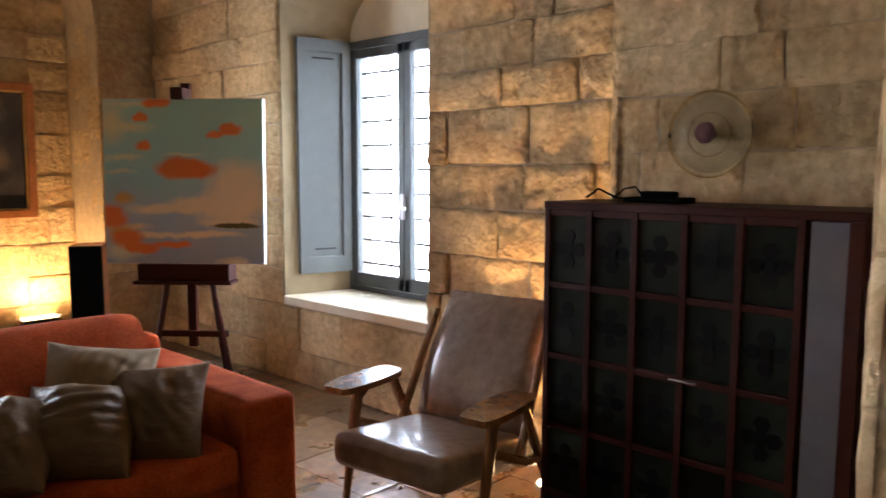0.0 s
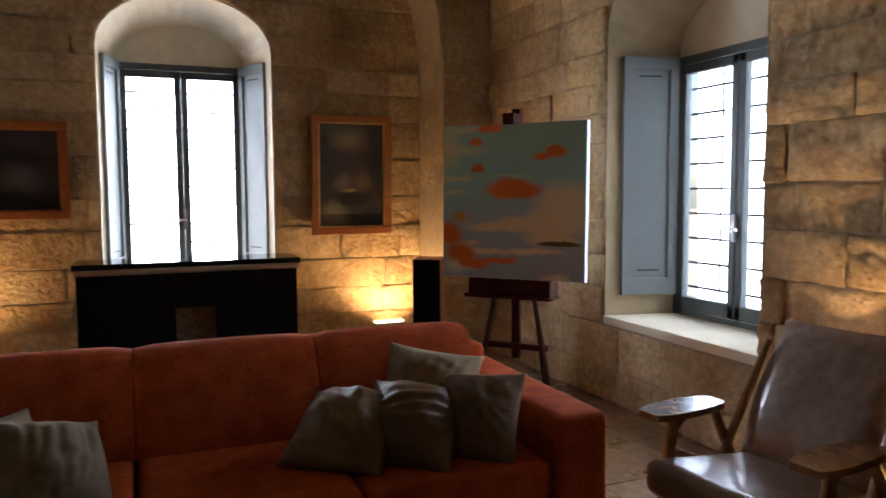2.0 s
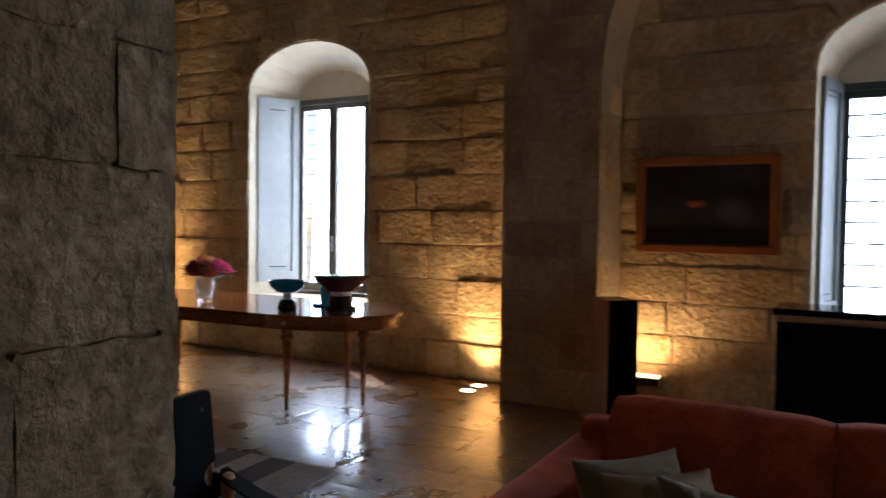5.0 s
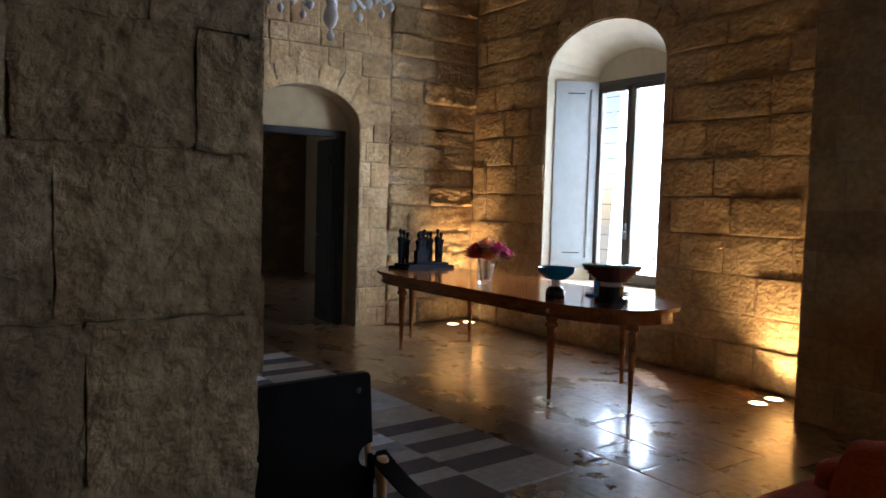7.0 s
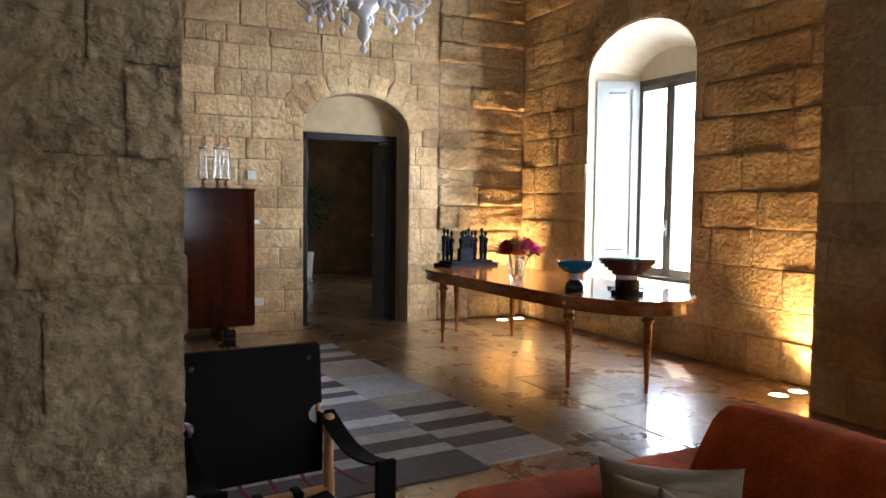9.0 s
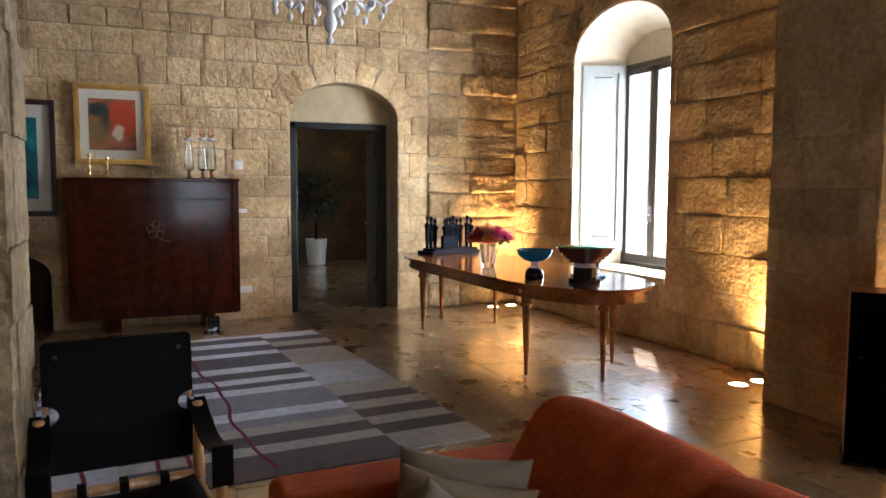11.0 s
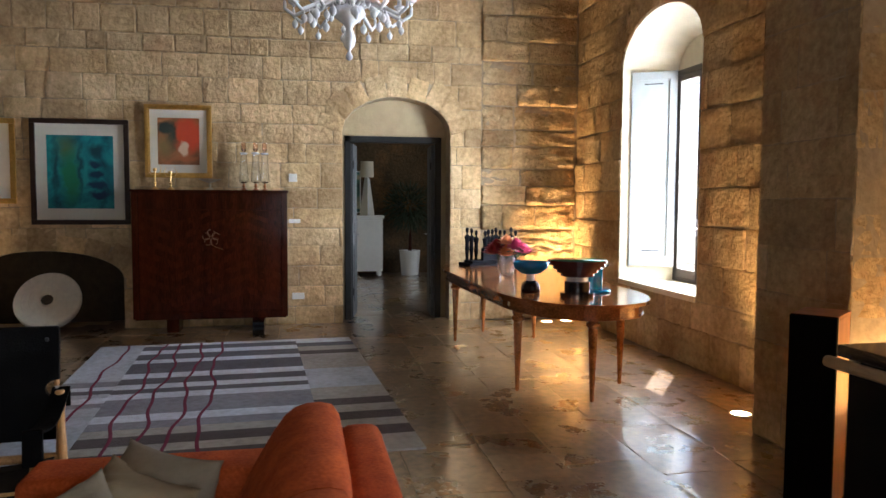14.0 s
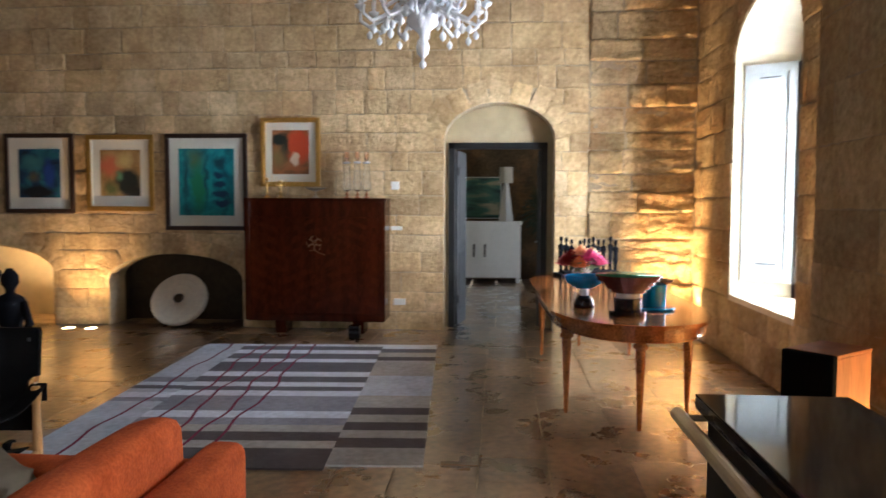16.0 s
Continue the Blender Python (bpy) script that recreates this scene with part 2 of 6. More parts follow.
PALEBRASS = mat("pale_brushed_brass", (0.50, 0.42, 0.29), 0.35, 0.8, spread=0.1)
GOLD = mat("gilt_wood", (0.62, 0.36, 0.09), 0.35, 0.75, spread=0.2, scale=18)
COPPERGILT = mat("worn_copper_gilt", (0.34, 0.12, 0.035), 0.35, 0.5, spread=0.25, scale=18)
MATBOARD = mat("cream_mat_board", (0.68, 0.64, 0.54), 0.9, spread=0.03)
GLASS = glass_mat("clear_glass", (0.95, 0.97, 1.0))
CUTGLASS = glass_mat("cut_glass", (0.92, 0.96, 1.0), 0.22)
AMBERGLASS = mat("amber_glass", (0.55, 0.47, 0.28), 0.06, spread=0.05)
AMBERGLASS.node_tree.nodes["Principled BSDF"].inputs["Alpha"].default_value = 0.15
PINKGLASS = glass_mat("pink_glass", (0.97, 0.80, 0.74))
OPAL = mat("milk_white_glass", (0.78, 0.80, 0.82), 0.12, spread=0.05, coat=0.5)
BLUEGLAZE = mat("turquoise_glaze", (0.0, 0.17, 0.36), 0.15, spread=0.15, coat=0.4)
GREENGLAZE = mat("green_glaze", (0.04, 0.25, 0.12), 0.2, spread=0.15)
MAROON = mat("maroon_glaze", (0.10, 0.018, 0.014), 0.25, spread=0.2)
BLACKGLAZE = mat("black_glaze", (0.012, 0.012, 0.016), 0.2)
LIMEDISC = mat("pale_limestone_disc", (0.72, 0.68, 0.58), 0.85, spread=0.1, bump=0.25, bump_scale=25)
TILEGLASS = mat("dark_green_tile", (0.013, 0.018, 0.014), 0.3, spread=0.3, spec=0.1, per_object=0.6)
MOTIF = mat("black_motif", (0.003, 0.003, 0.003), 0.7, spec=0.1)
SILVER = mat("brushed_steel", (0.5, 0.5, 0.52), 0.35, 0.8, spread=0.06)
LAMPGLOW = glow("lamp_lens", (1.0, 0.72, 0.38), 14)
HALOGEN = glow("wall_box_lens", (1.0, 0.70, 0.34), 4)


# ---------- mesh helpers ----------
def part(name, bm, material, parent=None, label="", smooth=False):
    me = bpy.data.meshes.new(name)
    bmesh.ops.recalc_face_normals(bm, faces=bm.faces)
    bm.to_mesh(me)
    bm.free()
    if smooth:
        for p in me.polygons:
            p.use_smooth = True
    me.materials.append(material)
    ob = new(name, me)
    if parent is not None:
        ob.parent = parent
    if label:
        ob["label"] = label
    return ob


def thing(name, label, category, m=None, group="", kind=""):
    ob = new(name)
    ob.empty_display_size = 0.1
    if m is not None:
        ob.matrix_basis = m
    return tagged(ob, label, category, group, kind)


def box(x0, x1, y0, y1, z0, z1, bevel=0.0, seg=2, bm=None):
    b = bmesh.new()
    bmesh.ops.create_cube(b, size=1, matrix=Matrix.Translation(((x0 + x1) / 2, (y0 + y1) / 2, (z0 + z1) / 2)) @ Matrix.Diagonal((abs(x1 - x0), abs(y1 - y0), abs(z1 - z0), 1)))
    if bevel:
        bmesh.ops.bevel(b, geom=b.edges[:], offset=bevel, segments=seg, affect="EDGES", profile=0.6)
    return join(bm, b) if bm else b


def join(bm, other):
    me = bpy.data.meshes.new("tmp")
    other.to_mesh(me)
    other.free()
    bm.from_mesh(me)
    bpy.data.meshes.remove(me)
    return bm


def lathe(profile, seg=24, centre=(0, 0, 0), bm=None):
    """Turned body from (radius, height) pairs."""
    b = bm or bmesh.new()
    rings = []
    for r, z in profile:
        rings.append([b.verts.new((centre[0] + max(r, 1e-4) * math.cos(2 * math.pi * i / seg), centre[1] + max(r, 1e-4) * math.sin(2 * math.pi * i / seg), centre[2] + z)) for i in range(seg)])
    for a, c in zip(rings, rings[1:]):
        for i in range(seg):
            b.faces.new((a[i], a[(i + 1) % seg], c[(i + 1) % seg], c[i]))
    for ring, r in ((rings[0], profile[0][0]), (rings[-1], profile[-1][0])):
        if r > 1e-3:
            b.faces.new(ring)
    return b


def tube(points, radii, seg=8, bm=None, flat=1.0):
    """Rod along points; flat squashes its section upwards."""
    b = bm or bmesh.new()
    pts = [Vector(p) for p in points]
    if not isinstance(radii, (list, tuple)):
        radii = [radii] * len(pts)
    rings = []
    for i, (p, r) in enumerate(zip(pts, radii)):
        d = (pts[min(i + 1, len(pts) - 1)] - pts[max(i - 1, 0)]).normalized()
        side = d.cross(Vector((0, 0, 1)))
        side = side.normalized() if side.length > 0.05 else Vector((1, 0, 0))
        up = side.cross(d).normalized()
        rings.append([b.verts.new(p + side * r * math.cos(2 * math.pi * k / seg) + up * r * flat * math.sin(2 * math.pi * k / seg)) for k in range(seg)])
    for a, c in zip(rings, rings[1:]):
        for k in range(seg):
            b.faces.new((a[k], a[(k + 1) % seg], c[(k + 1) % seg], c[k]))
    b.faces.new(rings[0]), b.faces.new(rings[-1])
    return b


def prism(outline, z0, z1, bm=None):
    """Upright prism over a plan outline."""
    b = bm or bmesh.new()
    lo = [b.verts.new((x, y, z0)) for x, y in outline]
    hi = [b.verts.new((x, y, z1)) for x, y in outline]
    b.faces.new(lo), b.faces.new(hi)
    for i in range(len(lo)):
        j = (i + 1) % len(lo)
        b.faces.new((lo[i], lo[j], hi[j], hi[i]))
    return b


def slab_on(bm, fr, u0, u1, za0, za1, zb0, zb1, d0, d1):
    """Column of wall between u0 and u1; its foot and head may slope."""
    vs = [bm.verts.new(fr(u, d, z)) for d in (d0, d1) for u, z in ((u0, za0), (u1, zb0), (u1, zb1), (u0, za1))]
    for f in ((0, 1, 2, 3), (4, 5, 6, 7), (0, 1, 5, 4), (1, 2, 6, 5), (2, 3, 7, 6), (3, 0, 4, 7)):
        bm.faces.new([vs[i] for i in f])


def arch_z(op, u):
    u0, u1, zs, rise = op["u0"], op["u1"], op["spring"], op["rise"]
    k = (u - (u0 + u1) / 2) / ((u1 - u0) / 2)
    return zs + rise * math.sqrt(max(0.0, 1 - k * k))


def wall_panel(fr, u0, u1, z1, openings, d0, d1):
    """Wall slab with arched or square openings through it."""
    bm = bmesh.new()
    cuts = {u0, u1}
    for op in openings:
        steps = 16 if op["rise"] else 1
        cuts |= {op["u0"] + (op["u1"] - op["u0"]) * (0.5 - 0.5 * math.cos(math.pi * i / steps)) for i in range(steps + 1)}
    cuts = sorted(c for c in cuts if u0 <= c <= u1)
    for a, b in zip(cuts, cuts[1:]):
        if b - a < 1e-5:
            continue
        op = next((o for o in openings if o["u0"] - 1e-6 <= (a + b) / 2 <= o["u1"]), None)
        if op is None:
            slab_on(bm, fr, a, b, 0, z1, 0, z1, d0, d1)
            continue
        if op["sill"] > 0:
            slab_on(bm, fr, a, b, 0, op["sill"], 0, op["sill"], d0, d1)
        slab_on(bm, fr, a, b, arch_z(op, a), z1, arch_z(op, b), z1, d0, d1)
    return bm


# ---------- shared stone pieces ----------
def stone_mesh(name, material, seed, rough=0.35, n=5, low=0.6):
    """One block, 1 x 1 across and 1 deep, with worn arrises and a rough face."""
    rnd = random.Random(seed)
    bm = bmesh.new()
    grid = []
    # narrow worn margin round a nearly flat face
    at = [-0.5, -0.455] + [-0.455 + 0.91 * k / (n - 2) for k in range(1, n - 2)] + [0.455, 0.5]
    tilt_u, tilt_v = rnd.uniform(-rough, rough) * 0.5, rnd.uniform(-rough, rough) * 0.5
    for j in range(n + 1):
        row = []
        for i in range(n + 1):
            u, v = at[i], at[j]
            edge = i in (0, n) or j in (0, n)
            corner = i in (0, n) and j in (0, n)
            d = low + rnd.uniform(-0.12, 0.1) * (1 - low) * 2 if edge else 1 + tilt_u * u + tilt_v * v + rnd.uniform(-rough, rough * 0.6) * 0.6
            k = 0.975 if corner else 0.992
            row.append(bm.verts.new((u * k + rnd.uniform(-0.012, 0.012), v * k + rnd.uniform(-0.014, 0.014), d)))
        grid.append(row)
    for j in range(n):
        for i in range(n):
            bm.faces.new((grid[j][i], grid[j][i + 1], grid[j + 1][i + 1], grid[j + 1][i]))
    rim = [grid[0][i] for i in range(n + 1)] + [grid[j][n] for j in range(1, n + 1)] + [grid[n][i] for i in range(n - 1, -1, -1)] + [grid[j][0] for j in range(n - 1, 0, -1)]
    foot = [bm.verts.new((v.co.x, v.co.y, -0.2)) for v in rim]
    for i in range(len(rim)):
        j = (i + 1) % len(rim)
        bm.faces.new((rim[i], foot[i], foot[j], rim[j]))
    bmesh.ops.recalc_face_normals(bm, faces=bm.faces)
    me = bpy.data.meshes.new(name)
    bm.to_mesh(me)
    bm.free()
    for p in me.polygons:
        p.use_smooth = low < 0.8
    me.materials.append(material)
    return me


BLOCKS = [stone_mesh("stone_block", STONE, 10 + i, 0.45, 7, 0.7) for i in range(10)]
PALE_BLOCKS = [stone_mesh("pale_stone_block", STONE_PALE, 40 + i, 0.32, 6, 0.7) for i in range(10)]
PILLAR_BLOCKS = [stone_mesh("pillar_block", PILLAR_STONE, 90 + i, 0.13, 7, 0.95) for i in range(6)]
CRAGGY_BLOCKS = [stone_mesh("eroded_block", STONE, 120 + i, 0.6, 8, 0.5) for i in range(8)]
SLABS = [stone_mesh("floor_slab", FLOORSTONE, 70 + i, 0.03, 4, 0.9) for i in range(6)]


def span_at(op, z0, z1):
    """Widest stretch of an opening between two heights, or None."""
    if z1 <= op["sill"] + 0.01 or z0 >= op["spring"] + op["rise"] - 0.01:
        return None
    zz = max(z0, op["sill"])
    if zz <= op["spring"] or not op["rise"]:
        return (op["u0"], op["u1"]) if zz < op["spring"] + op["rise"] else None
    half = (op["u1"] - op["u0"]) / 2 * math.sqrt(max(0, 1 - ((zz - op["spring"]) / op["rise"]) ** 2))
    mid = (op["u0"] + op["u1"]) / 2
    return (mid - half, mid + half)


def lay_stones(parent, turn, u0, u1, z0, z1, openings, course, length, meshes, seed, proud=0.03, gap=0.005, most=290):
    """Courses of blocks on a wall face; turn carries (u, z, out) to the world. Rows past `most` pieces are joined."""
    rnd = random.Random(seed)
    z, count, spare = z0, 0, bmesh.new()
    while z < z1 - 0.05:
        h = min(course * rnd.uniform(0.78, 1.25), z1 - z)
        u = u0
        first = True
        while u < u1 - 0.02:
            w = length * rnd.choice((0.6, 0.8, 1.0, 1.1, 1.35, 1.7)) * (rnd.uniform(0.3, 1) if first else 1)
            first = False
            if u1 - u - w < length * 0.35:
                w = u1 - u
            pieces = [(u, u + w)]
            for op in openings:
                s = span_at(op, z, z + h)
                if s:
                    pieces = [q for a, b in pieces for q in ((a, min(b, s[0])), (max(a, s[1]), b)) if q[1] - q[0] > 0.03]
            for a, b in pieces:
                m = turn @ Matrix.Translation(((a + b) / 2, z + h / 2 + rnd.uniform(-0.004, 0.004), -proud)) @ Matrix.Diagonal((b - a - gap, h - gap, proud * rnd.uniform(0.7, 1.35), 1)) @ Matrix.Rotation(radians(rnd.uniform(-0.5, 0.5)), 4, "Z")
                me = rnd.choice(meshes)
                if count < most:
                    ob = new("stone", me)
                    ob.parent, ob.matrix_basis = parent, m
                    count += 1
                else:
                    b4 = len(spare.verts)
                    spare.from_mesh(me)
                    spare.verts.ensure_lookup_table()
                    bmesh.ops.transform(spare, matrix=m, verts=spare.verts[b4:])
            u += w
        z += h
    if len(spare.verts):
        for face in spare.faces:
            face.smooth = False
        tagged(part("stonework", spare, {STONE: STONE_ISLES, STONE_PALE: PALE_ISLES}.get(meshes[0].materials[0], meshes[0].materials[0]), parent), kind="stuff")
    else:
        spare.free()


def arch_stones(parent, turn, op, meshes, depth=0.26, proud=0.034, seed=1, count=11):
    """Voussoirs round the head of an opening."""
    rnd = random.Random(seed)
    mid, a = (op["u0"] + op["u1"]) / 2, (op["u1"] - op["u0"]) / 2
    for i in range(count):
        k = math.pi * (i + 0.5) / count
        cu, cz = math.cos(k) * a, math.sin(k) * op["rise"]
        n = Vector((math.cos(k) / a, math.sin(k) / max(op["rise"], 0.05))).normalized()
        k0, k1 = math.pi * i / count, math.pi * (i + 1) / count
        w = math.hypot((math.cos(k0) - math.cos(k1)) * a, (math.sin(k0) - math.sin(k1)) * op["rise"])
        dd = depth * rnd.uniform(0.85, 1.25)
        rot = math.atan2(n.y, n.x) - math.pi / 2
        m = turn @ Matrix.Translation((mid + cu + n.x * dd / 2, op["spring"] + cz + n.y * dd / 2, -proud + 0.006)) @ Matrix.Rotation(rot, 4, "Z") @ Matrix.Diagonal((w * 1.04 + 0.01, dd, proud, 1))
        ob = new("arch_stone", rnd.choice(meshes))
        ob.parent, ob.matrix_basis = parent, m


# ---------- the shell ----------
WA, WB, WC, PF, TOP = 9.2, -7.7, 2.95, 8.58, 5.2
to_a = Matrix(((1, 0, 0, 0), (0, 0, -1, WA), (0, 1, 0, 0), (0, 0, 0, 1)))
to_pf = Matrix(((1, 0, 0, 0), (0, 0, -1, PF), (0, 1, 0, 0), (0, 0, 0, 1)))
to_b = Matrix(((0, 0, 1, WB), (1, 0, 0, 0), (0, 1, 0, 0), (0, 0, 0, 1)))
to_b_proud = Matrix(((0, 0, 1, WB + 0.022), (1, 0, 0, 0), (0, 1, 0, 0), (0, 0, 0, 1)))
to_c = Matrix(((0, 0, -1, WC), (1, 0, 0, 0), (0, 1, 0, 0), (0, 0, 0, 1)))
fa = lambda u, d, z: (u, WA + d, z)
fb = lambda u, d, z: (WB - d, u, z)
fc = lambda u, d, z: (WC + d, u, z)
O = lambda u0, u1, sill, spring, rise: dict(u0=u0, u1=u1, sill=sill, spring=spring, rise=rise)

win_niche, win_niche_frame = O(-0.435, 1.045, 0.66, 2.78, 0.48), O(-0.31, 0.86, 0.66, 2.72, 0)
win_bay, win_bay_frame = O(-6.33, -4.63, 0.655, 3.02, 0.5), O(-6.05, -4.95, 0.655, 2.98, 0)
win_east, win_east_frame = O(5.26, 6.72, 0.61, 2.62, 0.5), O(5.38, 6.60, 0.61, 2.46, 0)
door_open, door_frame = O(6.15, 7.51, 0, 2.38, 0.45), O(6.19, 7.44, 0, 2.36, 0)
hearth_1, hearth_0 = O(1.8, 3.57, 0, 0.6, 0.33), O(-0.75, 1.05, 0, 0.68, 0.34)
niche = O(-1.94, 2.48, 0, 2.72, 2.1)

wall_north = tagged(part("wall_north", wall_panel(fa, -8.3, 3.6, TOP, [win_niche, win_bay], 0.02, 0.55), MORTAR), "coursed limestone wall with two arched windows", "wall", kind="structure")
part("outer_leaf", wall_panel(fa, -8.3, 3.6, TOP, [win_niche_frame, win_bay_frame], 0.55, 0.66), PLASTER, wall_north)
wall_west = tagged(part("wall_west", wall_panel(fb, -2.6, 9.23, TOP, [door_open, hearth_1, hearth_0], 0.014, 0.28), MORTAR), "pale limestone wall with a doorway and low arched recesses", "wall", kind="structure")
part("outer_leaf", wall_panel(fb, -2.6, 9.23, TOP, [door_frame, hearth_1, hearth_0], 0.28, 0.42), TYMPANUM, wall_west)
wall_east = tagged(part("wall_east", wall_panel(fc, -2.6, 9.23, TOP, [win_east], 0.022, 0.55), MORTAR), "rough limestone wall with a shuttered window", "wall", kind="structure")
part("outer_leaf", wall_panel(fc, -2.6, 9.23, TOP, [win_east_frame], 0.55, 0.66), PLASTER, wall_east)
# Unseen closing wall, in the dark stone to hold down the fill light.
wall_south = tagged(part("wall_south", box(-8.3, 3.6, -2.75, -2.4, 0, TOP), VAULT), "unseen dark limestone wall closing the hall", "wall", kind="structure")

# projecting arch and piers in front of the window niche
pier_wall = tagged(part("wall_arch", wall_panel(lambda u, d, z: (u, PF + d, z), -2.79, WC + 0.03, TOP, [niche], 0.011, 0.645), MORTAR), "projecting limestone piers and arch around the window niche", "wall", kind="structure")
# The first recess gets its deep shade from a near-black lining.
for y, lining, deep, words in ((hearth_1, HOLLOW_SHADE, 0.66, "shade-darkened stone"), (hearth_0, PLASTER, 0.9, "plastered")):
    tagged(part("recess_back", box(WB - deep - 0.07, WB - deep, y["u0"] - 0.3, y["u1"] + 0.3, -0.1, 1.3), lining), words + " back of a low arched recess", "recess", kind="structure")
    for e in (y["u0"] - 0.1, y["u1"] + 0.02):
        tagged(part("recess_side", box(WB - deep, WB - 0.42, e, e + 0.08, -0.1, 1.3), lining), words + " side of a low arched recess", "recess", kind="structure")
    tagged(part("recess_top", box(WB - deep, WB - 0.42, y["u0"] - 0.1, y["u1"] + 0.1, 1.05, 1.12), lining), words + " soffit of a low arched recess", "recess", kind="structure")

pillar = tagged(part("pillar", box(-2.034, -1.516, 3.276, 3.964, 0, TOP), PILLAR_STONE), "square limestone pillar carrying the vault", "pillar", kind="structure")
south_pier = tagged(part("pier_south", box(1.614, 3.0, 1.9, 2.656, 0, TOP), MORTAR), "pale limestone pier beside the tiled chest", "pillar", kind="structure")
east_pier = tagged(part("pier_east", box(2.764, 3.0, 2.656, 3.946, 0, TOP), MORTAR), "limestone pier behind the tiled chest", "pillar", kind="structure")

floor = tagged(part("floor", box(-12.4, 3.6, -2.7, 9.9, -0.2, -0.012), GROUT), "polished brown stone slab floor", "floor", kind="structure")
ground = tagged(part("ground", box(-60, 60, -60, 60, -0.5, -0.25), mat("dry_ground", (0.42, 0.36, 0.26), 0.95, bump=0.3, bump_scale=3)), "dry pale ground outside the windows", "ground", kind="structure")

# vaulted ceiling, groin over each bay
def vault(x0, x1, y0, y1, nx=20, ny=20):
    bm = bmesh.new()
    g = []
    for j in range(ny + 1):
        row = []
        for i in range(nx + 1):
            u, v = 2 * i / nx - 1, 2 * j / ny - 1
            z = 4.35 + 1.9 * max(math.sqrt(max(0, 1 - u * u)), math.sqrt(max(0, 1 - v * v)))
            row.append(bm.verts.new((x0 + (x1 - x0) * i / nx, y0 + (y1 - y0) * j / ny, z)))
        g.append(row)
    for j in range(ny):
        for i in range(nx):
            bm.faces.new((g[j][i], g[j][i + 1], g[j + 1][i + 1], g[j + 1][i]))
    return bm


ceiling_mesh = bmesh.new()
for bx0, bx1 in ((-7.75, -2.35), (-2.35, 3.0)):
    for by0, by1 in ((-2.45, 3.6), (3.6, 9.25)):
        join(ceiling_mesh, vault(bx0, bx1, by0, by1))
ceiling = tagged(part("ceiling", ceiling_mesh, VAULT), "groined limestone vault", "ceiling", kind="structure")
tagged(part("roof", box(-8.4, 3.7, -2.8, 9.95, 6.4, 6.6), MORTAR), "flat roof above the vault", "roof", kind="structure")
for n, b in (("parapet_west", (-8.4, -8.1, -2.8, 9.95)), ("parapet_east", (3.45, 3.7, -2.8, 9.95)), ("parapet_north", (-8.4, 3.7, 9.7, 9.95)), ("parapet_south", (-8.4, 3.7, -2.8, -2.6))):
    tagged(part(n, box(*b, TOP - 0.05, 6.4), MORTAR), "masonry above the walls", "wall", kind="structure")


# ---------- windows ----------
def reveal(parent, fr, front, back, d0, d1, material):
    """Splayed, plastered lining from the arched mouth back to the frame."""
    bm = bmesh.new()
    half_f, half_b = (front["u1"] - front["u0"]) / 2, (back["u1"] - back["u0"]) / 2
    mid_f, mid_b = (front["u1"] + front["u0"]) / 2, (back["u1"] + back["u0"]) / 2
    rings = []
    for s in (0, 1):
        mid, half = (mid_f, half_f) if s == 0 else (mid_b, half_b)
        spring, rise = (front["spring"], front["rise"]) if s == 0 else (back["spring"], front["rise"] * half_b / half_f)
        pts = [(mid - half, front["sill"])] + [(mid - half * math.cos(math.pi * i / 16), spring + rise * math.sin(math.pi * i / 16)) for i in range(17)] + [(mid + half, front["sill"])]
        rings.append([bm.verts.new(fr(u, d1 if s else d0, z)) for u, z in pts])
    for i in range(len(rings[0]) - 1):
        bm.faces.new((rings[0][i], rings[0][i + 1], rings[1][i + 1], rings[1][i]))
    ob = part("reveal", bm, material, parent, "plastered splayed window reveal")
    mod = ob.modifiers.new("thick", "SOLIDIFY")
    mod.thickness, mod.offset = 0.02, 0
    return ob


